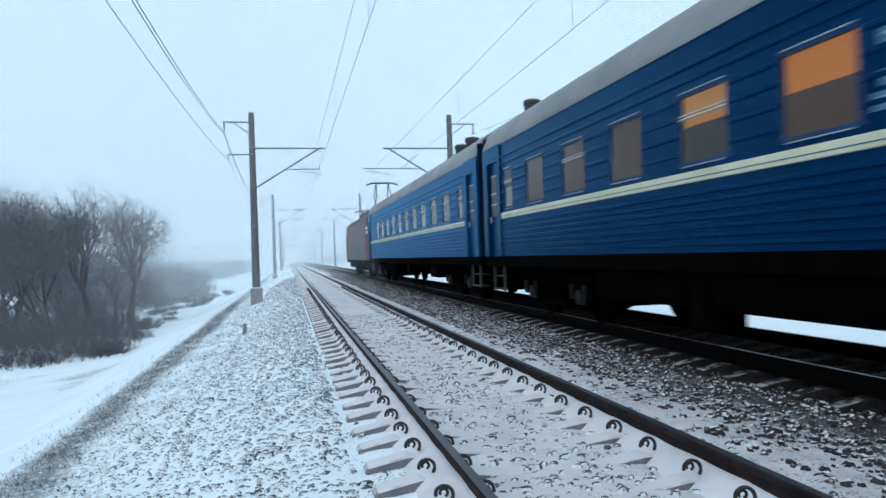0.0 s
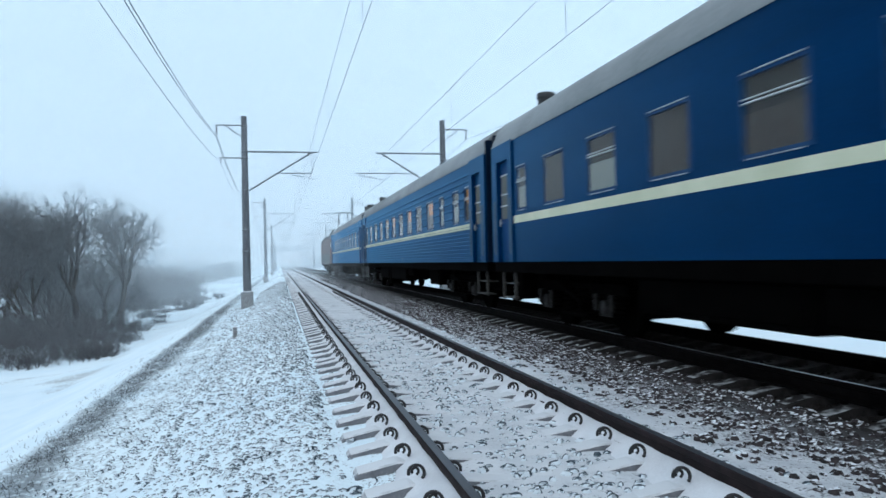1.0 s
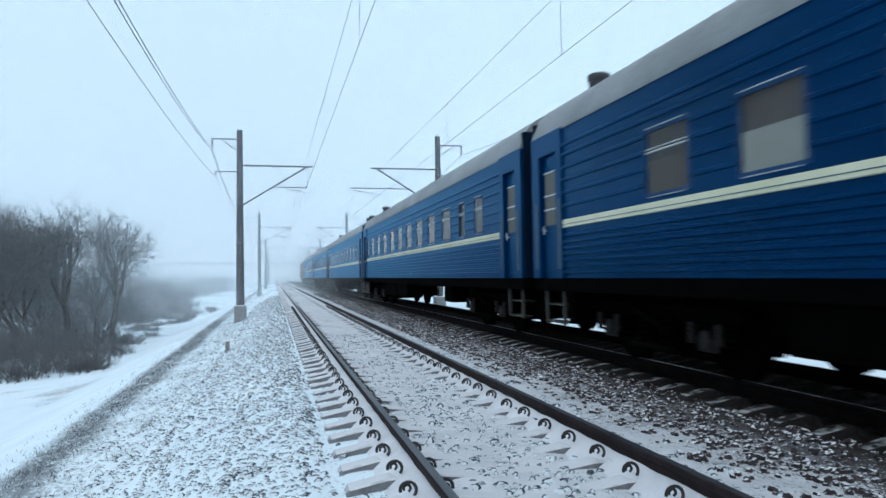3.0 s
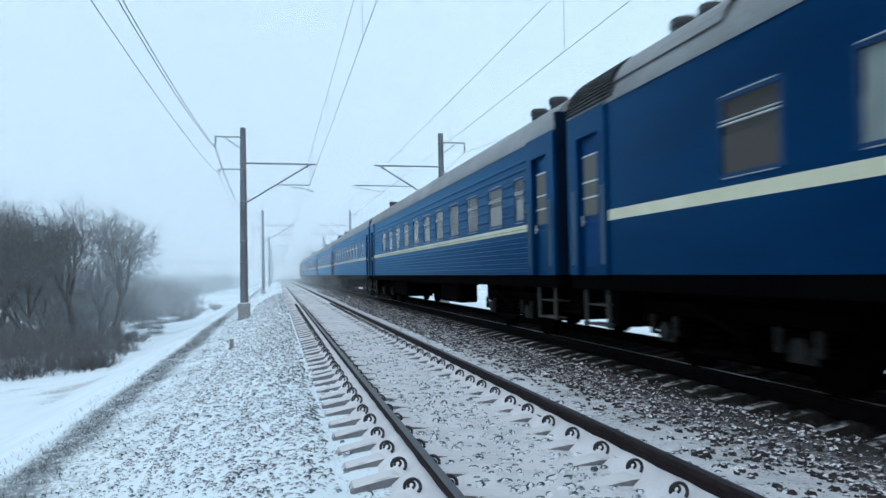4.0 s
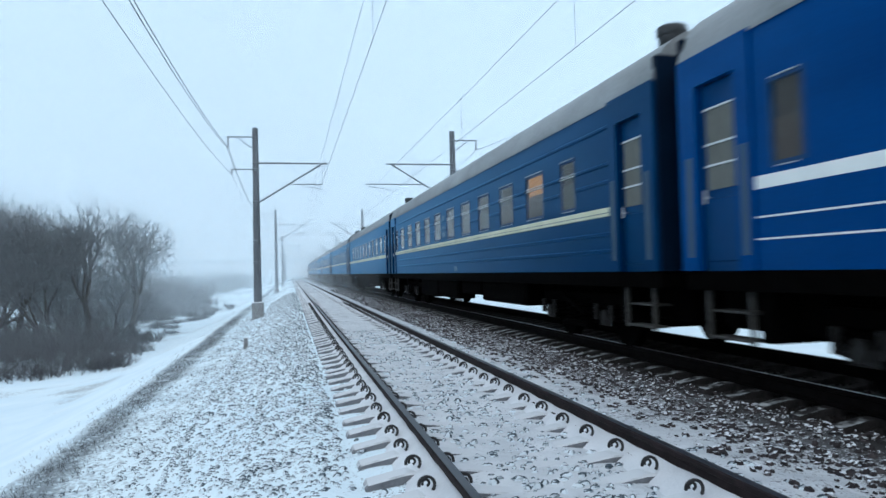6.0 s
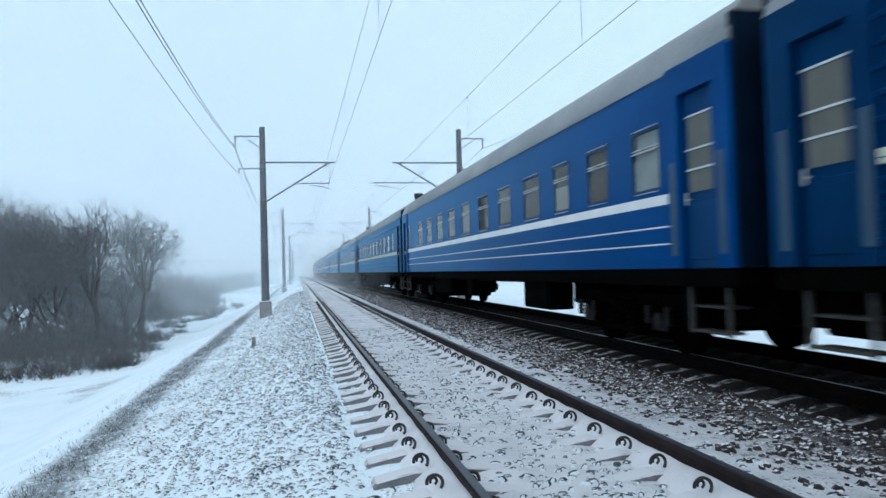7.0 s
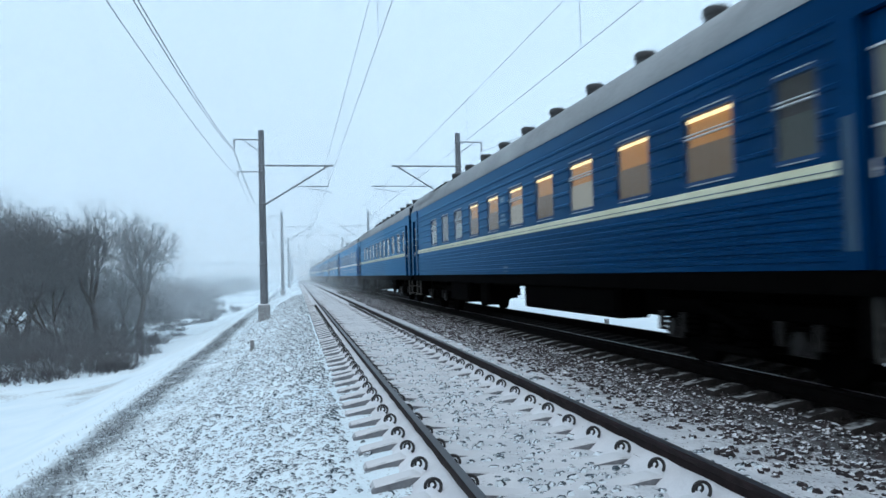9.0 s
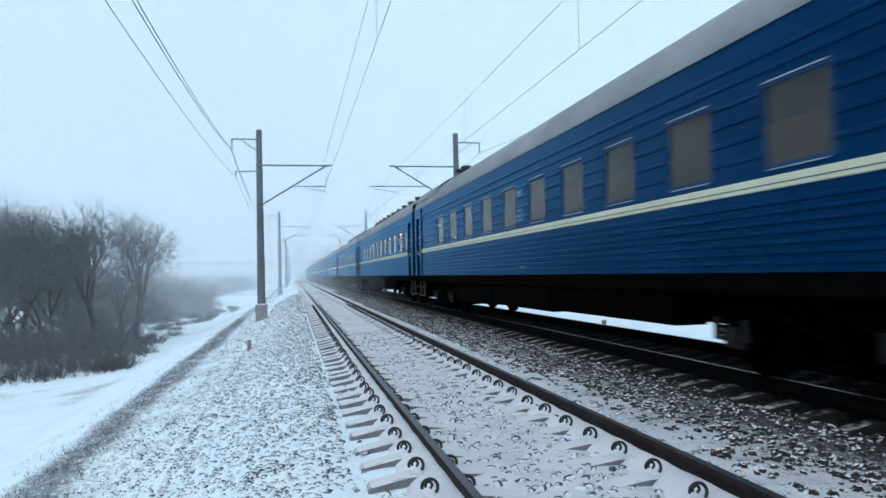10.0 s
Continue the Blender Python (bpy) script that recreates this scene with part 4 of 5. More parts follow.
def roof_vent(car, y, x=-0.45, big=1.0):
    sh = cached(("vent", big), lambda: Shape().spin([(0.0, 0.36 * big), (0.17 * big, 0.34 * big), (0.20 * big, 0.30 * big), (0.20 * big, 0.12 * big), (0.12 * big, 0.10 * big), (0.12 * big, -0.47)], 0, 0, 0, 14)
                .spin([(0.0, 0.40 * big), (0.19 * big, 0.385 * big), (0.225 * big, 0.36 * big), (0.225 * big, 0.24 * big), (0.19 * big, 0.22 * big)], 0, 0, 0, 14).mesh("roof_vent", ROOF_DARK))
    part("roof_vent", sh, None, car, "sooty roof ventilator", pose(x, y, 4.47))


def build_coach(index, windows, ribs, paint, label, stripe="moulded", vents=(), hump="", boxes=(), seed=0):
    """One coach; its own space has its middle over the rail heads, front toward +y."""
    car = thing("passenger_coach", label, "railway coach", "coaches of the train", pose(TRACK_FAR, gap_y(0) - CAR_LENGTH * (index - 1) - CAR_LENGTH / 2, 0))
    front, rear = CAR_LENGTH / 2 - 0.30, -CAR_LENGTH / 2 + 0.30
    low, mid, high = {"full": ([1.30 + 0.098 * i for i in range(7)], [2.37, 2.58, 2.79, 2.99], [3.20, 3.36]), "few": ([1.50, 1.75], [2.52, 2.78], [3.32]), "none": ([], [], [])}[ribs]
    door_u = (1.0, CAR_LENGTH - 1.0)
    holes = sorted([(u - w / 2, u + w / 2) for u, w, _, _ in windows])
    shell = Shape()
    for side in (-1, 1):
        # below and above the windows, between the doors; then the piers between the windows
        a, b = CAR_LENGTH / 2 - 1.62, -CAR_LENGTH / 2 + 1.62
        shell.sweep(ribbed(1.20, SILL, low, side), a, b)
        shell.sweep(ribbed(HEAD, EAVE, high, side), a, b)
        edge = 1.62
        for h0, h1 in holes + [(CAR_LENGTH - 1.62, None)]:
            if h0 - edge > 0.02:
                shell.sweep(ribbed(SILL, HEAD, mid if h0 - edge < 2.0 or ribs == "full" else [], side), CAR_LENGTH / 2 - edge, CAR_LENGTH / 2 - h0)
            edge = h1
        # window reveals
        for h0, h1 in holes:
            for u in (h0, h1):
                y = CAR_LENGTH / 2 - u
                shell.add([(side * HALF, y, SILL), (side * HALF, y, HEAD), (side * (HALF - 0.16), y, HEAD), (side * (HALF - 0.16), y, SILL)], [(0, 1, 2, 3)])
        # ends of the side walls, round the doors
        for y0, y1 in ((front, a), (b, rear)):
            dy = CAR_LENGTH / 2 - 1.0 if y0 > 0 else -CAR_LENGTH / 2 + 1.0
            shell.box(side * HALF - 0.04, side * HALF + 0.04, dy + 0.36, max(y0, y1), 1.20, EAVE)
            shell.box(side * HALF - 0.04, side * HALF + 0.04, min(y0, y1), dy - 0.36, 1.20, EAVE)
            shell.box(side * HALF - 0.04, side * HALF + 0.04, dy - 0.36, dy + 0.36, 3.30, EAVE)
    part("body", shell, paint, car)
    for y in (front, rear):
        part("end_wall", Shape().box(-HALF + 0.01, HALF - 0.01, y - 0.05, y + 0.052, 1.20, EAVE + 0.30), END_SHADED, car, "end wall darkened for the shade between coaches")
    part("lining", Shape().box(-HALF + 0.17, HALF - 0.17, rear + 0.05, front - 0.05, 1.2, EAVE - 0.1), CABIN, car)
    roof = Shape().sweep(ROOF_PROFILE, rear, front, smooth=True)
    roof.add([(x, y, z) for y in (rear, front) for x, z in ROOF_PROFILE], [tuple(range(len(ROOF_PROFILE))), tuple(range(len(ROOF_PROFILE), 2 * len(ROOF_PROFILE)))[::-1]])
    part("roof", roof, ROOF, car, "grey roof")
    if ribs == "full":
        ridges = Shape()
        for y in np.arange(rear + 1.2, front - 0.5, 1.36):
            ridges.sweep([(x * 1.004, z + 0.010) for x, z in ROOF_PROFILE[2:-2]], y, y + 0.05)
        part("roof_seams", ridges, ROOF, car)
    # stripe below the windows
    z0, z1 = (1.97, 2.12) if stripe == "flat" else (2.01, 2.14)
    for side in (-1, 1):
        x0, x1 = sorted((side * (HALF - 0.01), side * (HALF + (0.03 if stripe == "moulded" else 0.006))))
        s = Shape().box(x0, x1, b, a, z0, z1, 0.010 if stripe == "moulded" else 0.002)
        part("stripe", s, CREAM if stripe != "lined" else WHITE_LINE, car, "cream waist stripe")
        if stripe == "moulded":
            part("stripe_groove", Shape().box(x0 - 0.006, x1 + 0.006, b, a, z0 + 0.048, z0 + 0.056), BLUE_DARK, car)
        if stripe == "lined":
            for z in (1.50, 1.72):
                part("thin_line", Shape().box(x0 - 0.003, x1 + 0.003, b, a, z, z + 0.018), WHITE_LINE, car)
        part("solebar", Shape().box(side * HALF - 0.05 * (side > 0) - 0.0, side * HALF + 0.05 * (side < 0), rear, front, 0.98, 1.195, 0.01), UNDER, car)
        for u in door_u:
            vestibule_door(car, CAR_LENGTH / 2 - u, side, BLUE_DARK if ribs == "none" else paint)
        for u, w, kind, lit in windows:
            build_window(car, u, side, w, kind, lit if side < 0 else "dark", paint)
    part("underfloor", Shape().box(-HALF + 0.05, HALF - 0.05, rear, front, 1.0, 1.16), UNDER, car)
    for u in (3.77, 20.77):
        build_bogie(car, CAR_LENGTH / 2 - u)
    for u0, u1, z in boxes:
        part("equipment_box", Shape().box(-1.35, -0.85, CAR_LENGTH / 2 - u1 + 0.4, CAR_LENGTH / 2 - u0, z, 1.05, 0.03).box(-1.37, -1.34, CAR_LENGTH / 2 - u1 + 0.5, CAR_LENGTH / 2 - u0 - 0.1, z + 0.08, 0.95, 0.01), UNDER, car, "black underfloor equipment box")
    pipe = Shape().line([(-1.2, CAR_LENGTH / 2 - u, z) for u, z in ((6.0, 0.97), (9.0, 0.95), (13.0, 0.95), (18.3, 0.97))], 0.03)
    part("brake_pipe", pipe, UNDER, car)
    for y, s in ((front, 1), (rear, -1)):
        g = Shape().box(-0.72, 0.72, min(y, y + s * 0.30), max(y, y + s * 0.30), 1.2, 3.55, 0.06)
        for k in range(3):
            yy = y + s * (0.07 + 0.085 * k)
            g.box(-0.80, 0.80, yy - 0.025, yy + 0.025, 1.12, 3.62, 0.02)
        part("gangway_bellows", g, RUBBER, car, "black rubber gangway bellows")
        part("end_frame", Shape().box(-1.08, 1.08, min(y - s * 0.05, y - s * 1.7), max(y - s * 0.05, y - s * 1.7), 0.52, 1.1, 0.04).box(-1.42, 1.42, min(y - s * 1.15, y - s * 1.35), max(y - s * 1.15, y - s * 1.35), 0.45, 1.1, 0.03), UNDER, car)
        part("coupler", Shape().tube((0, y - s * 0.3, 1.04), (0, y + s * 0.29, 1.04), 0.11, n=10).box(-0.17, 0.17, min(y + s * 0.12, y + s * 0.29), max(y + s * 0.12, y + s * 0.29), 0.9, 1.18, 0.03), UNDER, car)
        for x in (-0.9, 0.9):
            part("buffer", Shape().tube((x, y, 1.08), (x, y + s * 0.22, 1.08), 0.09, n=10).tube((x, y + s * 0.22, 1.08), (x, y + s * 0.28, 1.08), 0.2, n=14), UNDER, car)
    for u, big in vents:
        roof_vent(car, CAR_LENGTH / 2 - u, -0.45, big)
    if hump:
        u0, u1 = (0.5, 4.3)
        y0, y1 = CAR_LENGTH / 2 - u1, CAR_LENGTH / 2 - u0
        part("cooling_unit_cover", Shape().sweep([(x * 1.01, z + 0.05) for x, z in ROOF_PROFILE[2:-2]], y0, y1).box(-0.55, 0.55, y0 + 0.3, y1 - 0.4, 4.35, 4.62, 0.1), ROOF, car, "raised grey cooling unit cover")
        for side in (-1, 1) if hump == "grille" else ():
            curve = [(HALF * (1 - (d / 0.74) ** 2) ** (1 / 3) * 1.012 + 0.022, EAVE + 0.05 + d) for d in [0.055 * i for i in range(11)]]
            g = Shape().sweep([(side * (x + 0.01), z) for x, z in curve], y1 - 1.35, y1 + 0.12)
            for x, z in curve:
                xa, xb = sorted((side * (x - 0.03), side * (x + 0.05)))
                g.box(xa, xb, y1 - 1.35, y1 + 0.12, z - 0.012, z + 0.006)
            part("cooling_grille", g, ROOF_DARK, car, "dark louvred grille")
        if hump == "pods":
            for u in (2.3, 3.1):
                part("exhaust_pod", Shape().tube((-0.2, CAR_LENGTH / 2 - u, 4.3), (-0.2, CAR_LENGTH / 2 - u, 4.92), 0.07, n=10).box(-0.36, -0.04, CAR_LENGTH / 2 - u - 0.2, CAR_LENGTH / 2 - u + 0.2, 4.86, 4.97, 0.04), ROOF_DARK, car)
        if hump == "chimney":
            part("exhaust_pod", Shape().tube((-0.3, y1 - 0.9, 4.2), (-0.3, y1 - 0.9, 4.72), 0.09, n=10).box(-0.45, 0.1, y1 - 1.15, y1 - 0.4, 4.25, 4.5, 0.05).spin([(0.0, 0.10), (0.13, 0.08), (0.13, 0.0), (0.05, -0.02)], -0.3, y1 - 0.9, 4.72, 12), ROOF_DARK, car)
    # route plates: unreadable small lettering on pale plates
    return car


def route_plate(car, u, z, w, h):
    y = CAR_LENGTH / 2 - u
    p = part("route_plate", Shape().box(-HALF - 0.012, -HALF + 0.01, y - w / 2, y + w / 2, z - h / 2, z + h / 2, 0.003), PLATE, car, "pale plate with illegible small lettering")
    bars = Shape()
    for i in range(2):
        zz = z + h * (0.18 - 0.36 * i)
        bars.box(-HALF - 0.016, -HALF - 0.010, y - w * 0.38, y + w * (0.38 - 0.2 * i), zz - h * 0.07, zz + h * 0.07)
    part("lettering", bars, PLATE_DARK, p)


def layout(centres, width, kinds, lits):
    return [(u, width, kinds[i % len(kinds)], lits[i % len(lits)]) for i, u in enumerate(centres)]


def P(shift=0.0):
    return [4.69 + shift, 6.51 + shift, 8.33 + shift, 10.15 + shift, 11.98 + shift, 13.75 + shift, 15.5 + shift, 17.24 + shift, 19.05 + shift, 20.87 + shift]


Q = [3.72, 5.56, 7.38, 9.24, 11.0, 12.8, 14.57, 16.35, 18.18]
S, F = "split", "plain"
BOXES = [[(6.4, 9.6, 0.48), (12.2, 13.4, 0.6), (17.1, 18.6, 0.52)], [(5.9, 8.8, 0.52), (8.5, 9.4, 0.28), (9.05, 13.2, 0.52), (13.2, 14.6, 0.72), (17.1, 18.9, 0.5)], [(6.2, 9.9, 0.48), (9.55, 13.3, 0.52), (14.4, 15.6, 0.78)],
         [(6.4, 9.5, 0.48), (9.15, 11.9, 0.5), (12.2, 12.9, 0.78), (17.1, 18.45, 0.52)], [(6.4, 9.6, 0.45), (14.8, 17.4, 0.45)], [(7.3, 11.1, 0.30), (10.75, 14.0, 0.42), (13.65, 18.9, 0.58)],
         [(6.6, 10.1, 0.42), (9.75, 12.9, 0.44), (12.9, 15.4, 0.62), (15.1, 18.9, 0.5)], [(6.4, 9.6, 0.48), (11.2, 12.4, 0.5), (16.4, 18.4, 0.42)], [(6.4, 7.9, 0.6), (7.6, 9.0, 0.44), (10.04, 11.3, 0.40), (17.2, 18.9, 0.5)],
         [(6.4, 9.2, 0.44), (10.0, 11.28, 0.42), (13.7, 18.6, 0.5)], [(6.2, 10.4, 0.45), (10.05, 14.5, 0.48), (14.15, 18.9, 0.52)]]
coaches = []
coaches.append(build_coach(0, layout(P(-0.2), 1.0, [S], ["dark", "pale", "green"]) + [(22.4, 0.6, S, "pale")], "full", BLUE_PALE, "blue ribbed passenger coach behind the locomotive", vents=((18.45, 1.0), (19.85, 1.0)), boxes=BOXES[0]))
coaches.append(build_coach(1, [(2.1, 0.6, S, "pale")] + layout(Q, 1.0, [F, S], ["glow", "glow", "glow", "warm", "orange", "glow", "orange", "glow", "orange"]) + [(19.8, 0.6, S, "pale"), (21.45, 0.72, S, "pale"), (22.62, 0.62, S, "warm")],
                           "full", BLUE, "blue ribbed passenger coach with orange-lit compartment windows", vents=((0.75, 0.9),), boxes=BOXES[1]))
coaches.append(build_coach(2, [(2.1, 0.6, S, "pale")] + layout(Q, 0.98, [F, S, F, S, F, S, F, S, F], ["brown", "pale", "brown", "dark", "brown", "brown", "brown", "brown", "brown"]) + [(19.8, 0.6, S, "pale"), (21.2, 0.7, S, "green")],
                           "none", BLUE, "smooth-sided dark blue passenger coach with a plain cream stripe", "flat", vents=((0.8, 0.9), (19.0, 0.85), (20.3, 0.9)), boxes=BOXES[2]))
coaches.append(build_coach(3, [(2.1, 0.6, F, "frost")] + layout(Q, 1.02, [S, S, S, F, S, S, S, S, S], ["brown", "brown", "glow", "warm", "brown", "brown", "brown", "glow", "brown"]) + [(19.83, 0.62, S, "green"), (21.3, 0.7, S, "dark")],
                           "full", BLUE, "bright blue ribbed passenger coach with curtained windows", vents=((1.05, 0.9),), boxes=BOXES[3]))
coaches.append(build_coach(4, layout(P(), 1.0, [S, F, S], ["dark", "pale", "brown", "dark"]) + [(22.4, 0.6, S, "pale")], "full", BLUE, "blue ribbed passenger coach with two roof ventilators", vents=((0.8, 0.9), (20.84, 0.9), (21.9, 0.9)), boxes=BOXES[4]))
coaches.append(build_coach(5, layout(P(), 0.98, [S, F, S, F, S, F, S, F, S, S], ["dark", "frost", "brown", "frost", "dark", "brown", "brown", "green", "dark", "green"]) + [(22.4, 0.6, S, "dark")],
                           "none", BLUE, "smooth-sided blue passenger coach with a roof grille", "flat", vents=((1.95, 0.9), (2.6, 0.8), (23.5, 0.9)), hump="grille", boxes=BOXES[5]))
coaches.append(build_coach(6, [(1.95, 0.6, S, "pale")] + layout([3.52, 5.31, 7.11, 8.87, 10.6, 12.43, 14.24, 16.03, 17.85, 19.65], 1.02, [S], ["brown", "dark", "pale", "dark", "green", "dark", "green", "green", "dark", "warm"]) + [(21.3, 0.7, S, "green")],
                           "few", BLUE, "blue passenger coach with a moulded cream stripe and thin ribs", vents=((22.9, 1.0),), boxes=BOXES[6]))
coaches.append(build_coach(7, [(2.1, 0.5, F, "dark")] + layout([4.7, 6.55, 8.4, 10.2, 12.02, 13.9, 15.75, 17.6], 1.0, [S], ["brown", "dark", "green"]) + [(19.22, 0.78, S, "pale"), (20.76, 0.8, S, "dark"), (22.3, 0.8, S, "frost")],
                           "none", BLUE_BRIGHT, "bright blue passenger coach with white lines on its side", "lined", boxes=BOXES[7]))
coaches.append(build_coach(8, layout(P(), 1.0, [S, S, S, F, S, S, S, S, S, S], ["dark", "brown", "dark", "frost", "dark", "green", "brown", "green", "brown", "brown"]) + [(22.38, 0.65, S, "brown")],
                           "full", BLUE, "blue ribbed passenger coach with a row of roof ventilators", vents=tuple((3.75 + 1.98 * i, 0.8) for i in range(9)), hump="chimney", boxes=BOXES[8]))
coaches.append(build_coach(9, layout(P(0.08), 1.02, [S, F, S, F, F, S, F, S, F, S], ["pale", "brown", "pale", "strip", "strip", "strip_pale", "strip", "strip_pale", "strip", "strip"]) + [(22.38, 0.65, S, "green")],
                           "full", BLUE, "blue ribbed passenger coach with warm lamps lit inside", vents=tuple((3.75 + 1.98 * i, 0.8) for i in range(9)), hump="chimney", boxes=BOXES[9]))
coaches.append(build_coach(10, layout(P(0.2), 0.98, [S, F, F, F, F, F, F, F, F, F], ["dark", "dark", "brown", "dark", "brown", "brown"]) + [(22.6, 0.6, F, "dark")],
                           "full", BLUE, "blue ribbed passenger coach with dark unlit windows", vents=(), hump="pods", boxes=BOXES[10]))
for c, u in ((1, 11.85), (2, 11.85), (3, 11.9), (5, 12.85), (6, 11.5), (8, 12.85), (9, 12.87), (10, 12.9)):
    for z, w, h in ((2.86, 0.42, 0.16), (2.55, 0.42, 0.13), (2.37, 0.62, 0.15)):
        route_plate(coaches[c], u, z, w * 0.8, h)
    route_plate(coaches[c], 13.0, 1.32, 0.35, 0.14)


def build_locomotive():
    """An electric locomotive with cabs at both ends; its own space has its middle over the rail heads."""
    loco = thing("electric_locomotive", "red-brown electric locomotive with raised pantograph", "locomotive", at=pose(TRACK_FAR, gap_y(0) + CAR_LENGTH + 8.95, 0))
    half = 8.4
    wall = Shape()
    prof = [(1.5, 1.1), (1.5, 2.9), (1.44, 3.6), (1.15, 3.95), (0.0, 4.1), (-1.15, 3.95), (-1.44, 3.6), (-1.5, 2.9), (-1.5, 1.1)]
    wall.sweep(prof, -half + 0.9, half - 0.9, closed=True)
    for s in (-1, 1):
        n = len(prof)
        a = [(x, s * (half - 0.9), z) for x, z in prof]
        b = [(x * 0.86, s * (half - (0.0 if z < 2.4 else 0.45)), z if z < 3.5 else z - 0.12) for x, z in prof]
        wall.add(a + b, [(i, (i + 1) % n, n + (i + 1) % n, n + i) for i in range(n)] + [tuple(range(n, 2 * n))])
    part("body", wall, LOCO_RED, loco)
    part("grey_band", Shape().box(-1.515, -1.49, -6.4, 6.4, 1.15, 2.1, 0.004).box(1.49, 1.515, -6.4, 6.4, 1.15, 2.1, 0.004), LOCO_GREY, loco)
    part("roof", Shape().sweep([(x * 1.02, z + 0.03) for x, z in prof[1:-1] if z > 3.3], -half + 0.7, half - 0.8), ROOF_DARK, loco, "sooty dark roof")
    for z, c in ((3.0, WHITE_LINE), (2.75, WHITE_LINE), (2.3, LOCO_STRIPE)):
        part("cab_panel", Shape().box(-1.52, -1.49, -8.2, -7.4, z - 0.09, z + 0.09, 0.004), c, loco)
    for s in (-1, 1):
        part("cab_window", Shape().box(-1.0, -0.08, s * 8.06 - 0.03, s * 8.06 + 0.03, 2.75, 3.35, 0.02).box(0.08, 1.0, s * 8.06 - 0.03, s * 8.06 + 0.03, 2.75, 3.35, 0.02), UNDER, loco)
        part("cab_door", Shape().box(-1.53, -1.49, s * 6.9 - 0.35, s * 6.9 + 0.35, 1.2, 3.2, 0.01), LOCO_RED, loco)
        part("end_stripe", Shape().box(-1.25, 1.25, s * 8.40 - 0.02, s * 8.40 + 0.02, 1.7, 2.0, 0.005), WHITE_LINE, loco)
        base = s * 4.2
        p = part("pantograph", Shape().box(-0.6, 0.6, base - 0.8, base + 0.8, 4.35, 4.43, 0.01).tube((-0.5, base - 0.7, 4.1), (-0.5, base - 0.7, 4.4), 0.06).tube((0.5, base + 0.7, 4.1), (0.5, base + 0.7, 4.4), 0.06)
                 .tube((0.5, base - 0.7, 4.1), (0.5, base - 0.7, 4.4), 0.06).tube((-0.5, base + 0.7, 4.1), (-0.5, base + 0.7, 4.4), 0.06), ROOF_DARK, loco)
        lift = 1.6 if s < 0 else 0.35
        arms = Shape()
        for x in (-0.5, 0.5):
            arms.line([(x, base - 0.7, 4.42), (x * 0.9, base + 0.8, 4.42 + lift / 2), (x * 0.8, base, 4.42 + lift)], 0.035)
            arms.line([(x, base + 0.7, 4.42), (x * 0.9, base - 0.8, 4.42 + lift / 2), (x * 0.8, base, 4.42 + lift)], 0.035)
        part("arms", arms, ROOF_DARK, p)
        part("collector_head", Shape().line([(-1.0, base - 0.12, 4.34 + lift), (-0.7, base - 0.12, 4.46 + lift), (0.7, base - 0.12, 4.46 + lift), (1.0, base - 0.12, 4.34 + lift)], 0.045)
             .line([(-1.0, base + 0.12, 4.34 + lift), (-0.7, base + 0.12, 4.46 + lift), (0.7, base + 0.12, 4.46 + lift), (1.0, base + 0.12, 4.34 + lift)], 0.045), ROOF_DARK, p)
        b = part("bogie", cached("loco_bogie", lambda: Shape().box(-1.25, -1.05, -2.4, 2.4, 0.55, 0.9, 0.04).box(1.05, 1.25, -2.4, 2.4, 0.55, 0.9, 0.04).box(-1.0, 1.0, -0.4, 0.4, 0.6, 1.0, 0.04).mesh("bogie", UNDER)), None, loco, "", pose(0, s * 4.6, 0))
        for dy in (-1.6, 0.0, 1.6):
            part("wheelset", cached("loco_wheels", lambda: Shape().tube((-0.87, 0, 0), (-0.73, 0, 0), 0.62, n=26).tube((0.73, 0, 0), (0.87, 0, 0), 0.62, n=26).tube((-1.2, 0, 0), (1.2, 0, 0), 0.1, n=10).mesh("wheelset", UNDER)), None, b, "", pose(0, dy, 0.62))
    part("roof_equipment", Shape().box(-0.8, 0.8, -3.4, 3.4, 4.0, 4.42, 0.08).box(-0.5, 0.5, -2.4, -0.6, 4.4, 4.62, 0.06).tube((0.2, 0.4, 4.4), (0.2, 0.4, 4.75), 0.1).tube((-0.3, 2.0, 4.4), (-0.3, 2.0, 4.75), 0.1), ROOF_DARK, loco, "dark roof equipment")
    part("underframe", Shape().box(-1.4, 1.4, -8.0, 8.0, 0.9, 1.12, 0.03).box(-1.3, 1.3, -2.0, 2.0, 0.35, 0.92, 0.05), UNDER, loco)
    return loco


locomotive = build_locomotive()


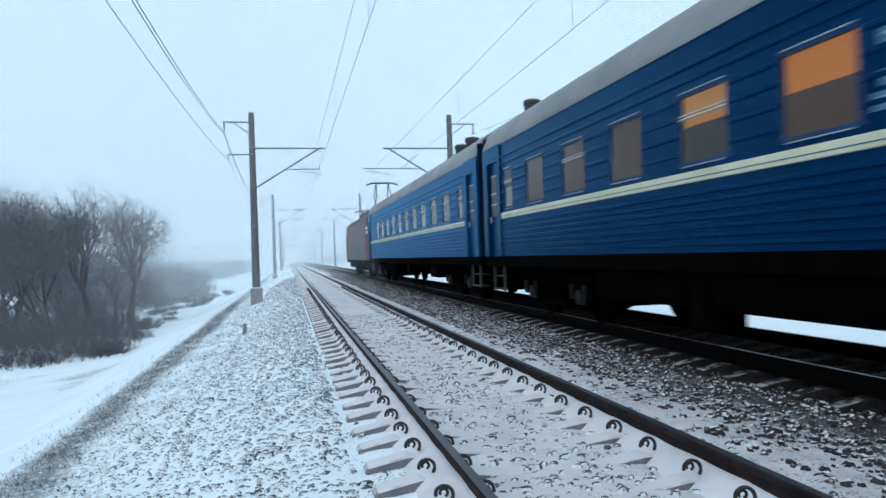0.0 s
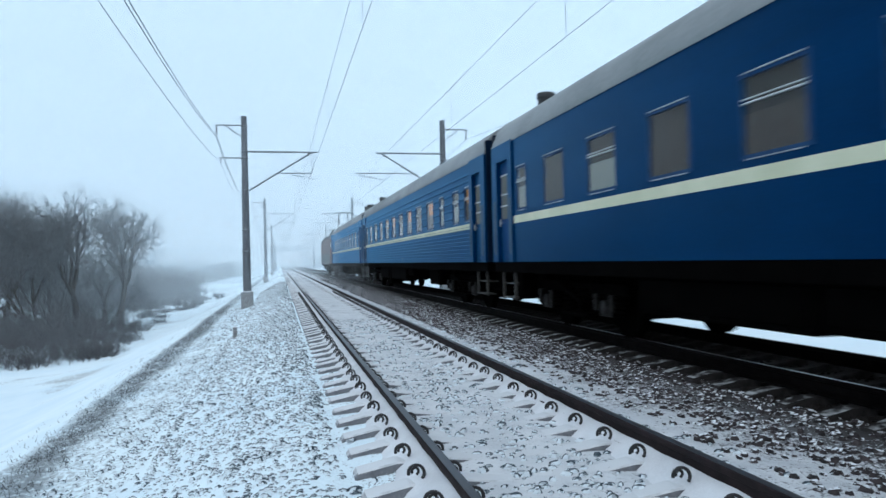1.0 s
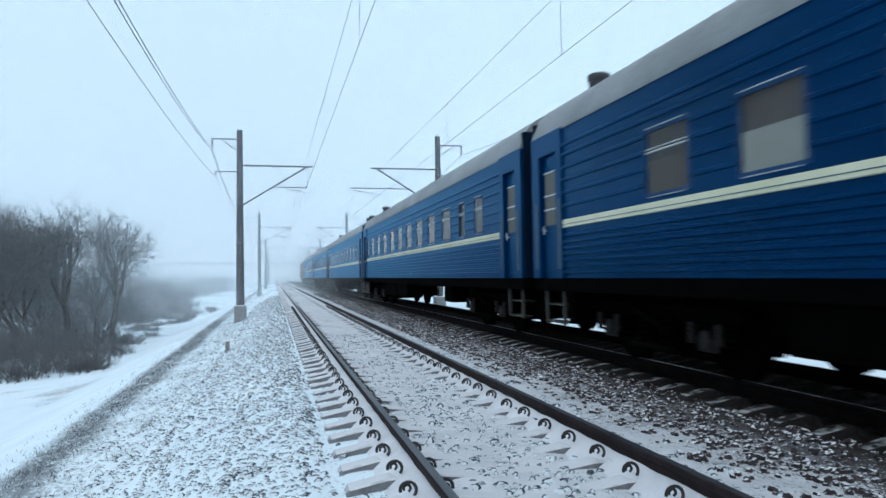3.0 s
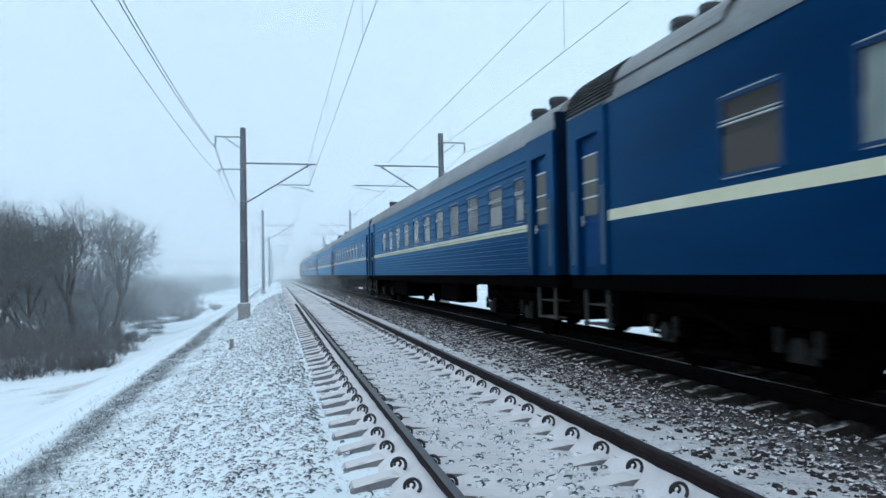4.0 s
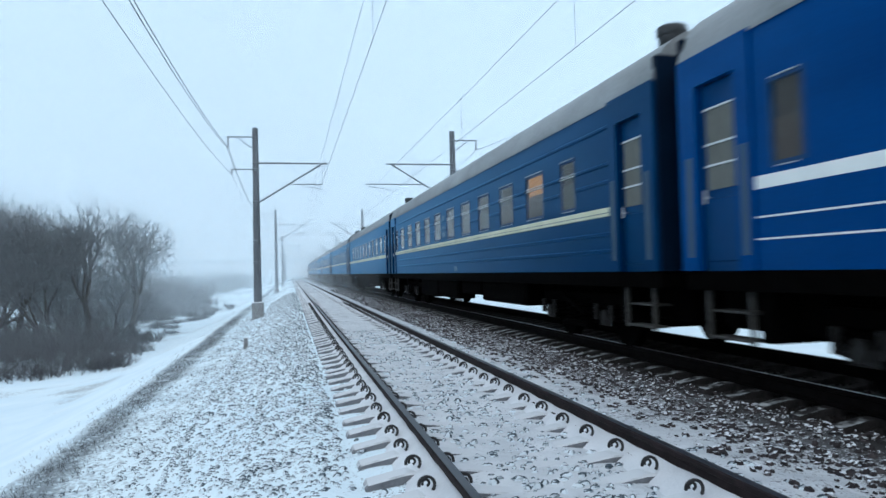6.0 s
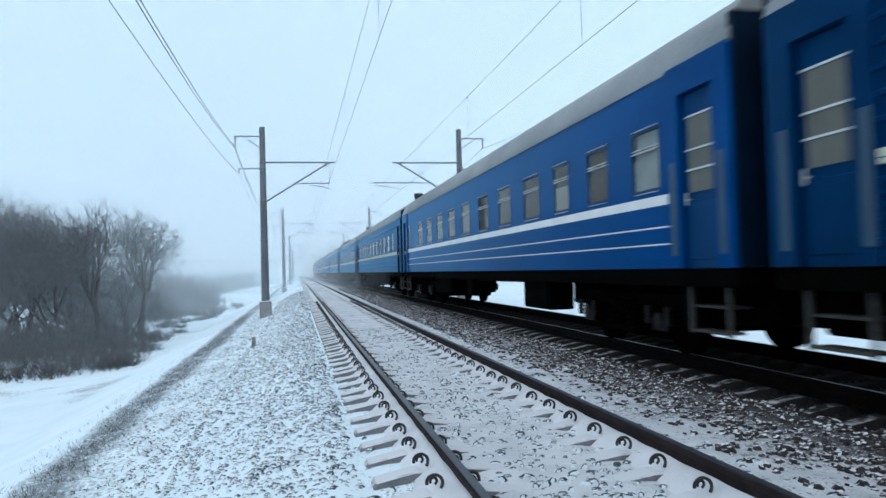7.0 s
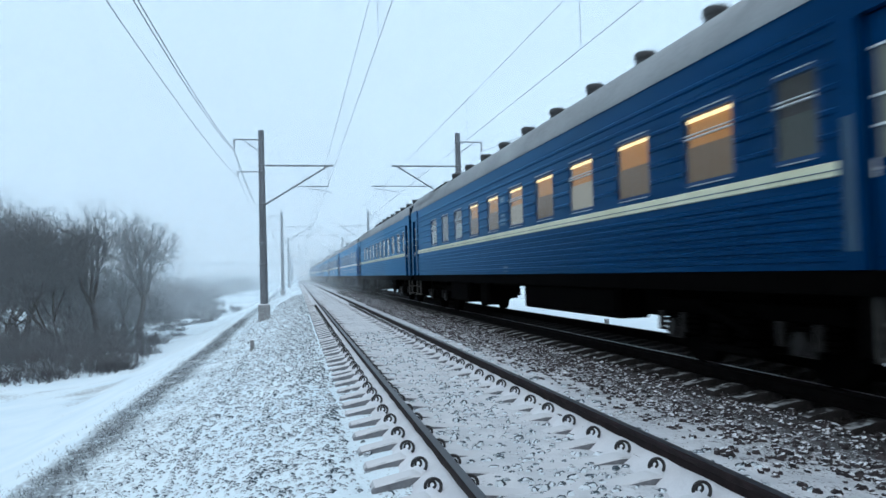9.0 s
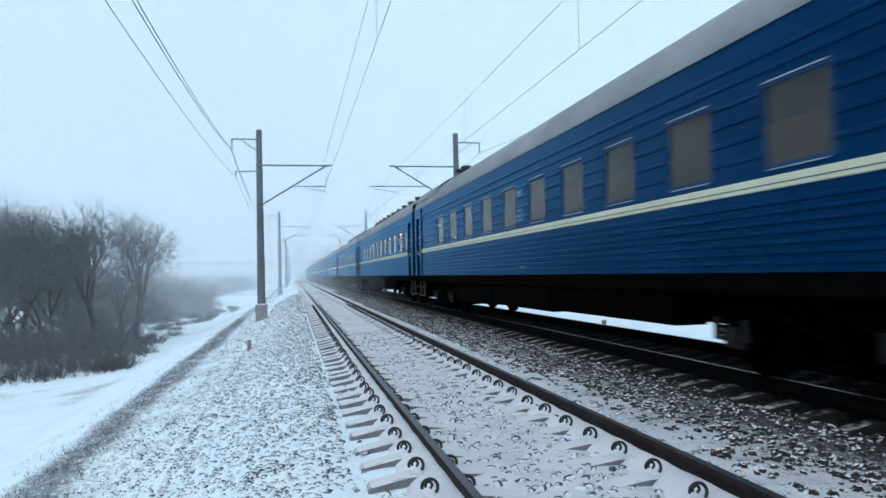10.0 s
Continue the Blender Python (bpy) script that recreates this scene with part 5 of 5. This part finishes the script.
# ---- the tracks: rails, sleepers and their clips ----
def build_track(x, first, count, name_label, clips, concrete, rail_to=480):
    track = tagged(new("railway_track"), name_label, "railway track", kind="structure")
    track.matrix_basis = pose(x, 0, 0)
    prof = [(0.036, -0.01), (0.030, 0.0), (-0.030, 0.0), (-0.036, -0.01), (-0.036, -0.040), (-0.010, -0.055), (-0.010, -0.145), (-0.075, -0.165), (-0.075, -0.18),
            (0.075, -0.18), (0.075, -0.165), (0.010, -0.145), (0.010, -0.055), (0.036, -0.040)]
    for s in (-1, 1):
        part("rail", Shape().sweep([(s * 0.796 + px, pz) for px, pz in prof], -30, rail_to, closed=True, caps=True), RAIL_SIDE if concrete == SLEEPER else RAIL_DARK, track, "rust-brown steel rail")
        x0, w = s * 0.796, 0.028 if concrete == SLEEPER else 0.012
        part("running_band", Shape().box(x0 - w, x0 + w, -30, rail_to, -0.004, 0.002), RAIL_TOP if concrete == SLEEPER else RAIL_BRIGHT, track, "worn running band on the rail head")
    if concrete == SLEEPER:
        for s in (-1, 1):
            part("snow_bank", snow_bank(s), SNOW, track, "snow drifted against the rail")
    me = sleeper_shape().mesh("sleeper", concrete)
    clip = cached("clip", lambda: clip_shape().mesh("rail_clip", CLIP))
    rng = random.Random(int(x * 10))
    rest, rest_clips = Shape(), Shape()
    for i in range(count):
        y = first + 0.5435 * i
        if i < 290:
            tie = part("sleeper", me, None, track, "", pose(0, y + rng.gauss(0, 0.012), rng.gauss(0, 0.006), 0, 0, rng.gauss(0, 0.5)))
            if 25 < i < clips:
                for s in (-1, 1):
                    part("rail_clip", clip, None, tie, "", pose(s * 0.796 - 0.145, -0.05, -0.145, 0, 0, rng.gauss(0, 5)))
                    part("rail_clip", clip, None, tie, "", pose(s * 0.796 + 0.105, 0.03, -0.172, 0, 0, 180 + rng.gauss(0, 5)))
        else:
            rest.box(-1.35, 1.35, y - 0.12, y + 0.12, -0.4, -0.195)
    if rest.v:
        tagged(part("sleepers", rest, concrete, track), kind="stuff")
    return track


def sleeper_shape():
    """A prestressed concrete sleeper: wide seats under the rails, a lower waist."""
    sh = Shape()
    xs = [-1.30, -1.28, -1.0, -0.6, -0.35, 0.35, 0.6, 1.0, 1.28, 1.30]
    tops = [-0.265, -0.238, -0.185, -0.185, -0.222, -0.222, -0.185, -0.185, -0.238, -0.265]
    wid = [0.075, 0.085, 0.09, 0.09, 0.08, 0.08, 0.09, 0.09, 0.085, 0.075]
    v = []
    for x, t, w in zip(xs, tops, wid):
        v += [(x, -w - 0.05, -0.42), (x, -w, t - 0.012), (x, -w + 0.012, t), (x, w - 0.012, t), (x, w, t - 0.012), (x, w + 0.05, -0.42)]
    n = len(xs)
    faces = [(6 * i + k, 6 * i + k + 1, 6 * i + k + 7, 6 * i + k + 6) for i in range(n - 1) for k in range(5)]
    return sh.add(v, [f[::-1] for f in faces] + [tuple(range(6)), tuple(range(6 * n - 6, 6 * n))[::-1]])


def snow_bank(s):
    """Snow that has drifted against both sides of a rail, uneven along it."""
    sh = Shape()
    ys = list(np.arange(-6, 24, 0.09)) + list(np.arange(24, 60, 0.5)) + [60, 90, 150, 300, 470]
    for side in (-1, 1):
        verts = []
        for y in ys:
            wave = 0.012 * noise.noise((s * 3, y * 1.9, side)) + 0.006 * noise.noise((s, y * 7.0, side * 4)) + 0.010 * math.sin((y - 4.6) * 2 * math.pi / 0.5435)
            for d, z in ((0.006, -0.088), (0.030, -0.102), (0.070, -0.124), (0.115, -0.150), (0.165, -0.180), (0.225, -0.225), (0.29, -0.30)):
                k = 1.0 if d > 0.01 else 0.3
                verts.append((s * 0.796 + side * (d + (wave * 0.9 if d > 0.05 else 0)), y, z + wave * k - (0.022 if s > 0 or side > 0 else 0)))
        m = 7
        faces = [(j * m + i, j * m + i + 1, (j + 1) * m + i + 1, (j + 1) * m + i) for j in range(len(ys) - 1) for i in range(m - 1)]
        sh.add(verts, [f[::-1] for f in faces] if side < 0 else faces, True)
    return sh


def clip_shape():
    """A spring clip: a bent steel bar that loops up, over and down on the rail's foot."""
    pts = []
    for i in range(12):
        a = radians(-50 + 250 * i / 11)
        pts.append((-0.01 + 0.050 * math.cos(a), -0.03 + 0.004 * i, 0.03 + 0.048 * math.sin(a)))
    sh = Shape().line(pts, 0.0115, 6)
    pts = [(-0.01 + 0.024 * math.cos(radians(a)), 0.02, 0.03 + 0.024 * math.sin(radians(a))) for a in range(-70, 220, 40)]
    return sh.line(pts, 0.010, 5)


build_track(TRACK_NEAR, 4.60 - 0.5435 * 40, 560, "near railway track on concrete sleepers, powdered with snow", 94, SLEEPER)
build_track(TRACK_FAR, 4.45 - 0.5435 * 40, 560, "far railway track under the train, rusty rails on concrete sleepers", 0, SLEEPER_SHADED)


# ---- what moves ----
def motions():
    times = [0.5 * i for i in range(21)]
    for i, car in enumerate(coaches):
        walk(car, [(t, pose(TRACK_FAR, gap_y(t) - CAR_LENGTH * (i - 1) - CAR_LENGTH / 2, 0)) for t in times])
    walk(locomotive, [(t, pose(TRACK_FAR, gap_y(t) + CAR_LENGTH + 8.95, 0)) for t in times])


motions()
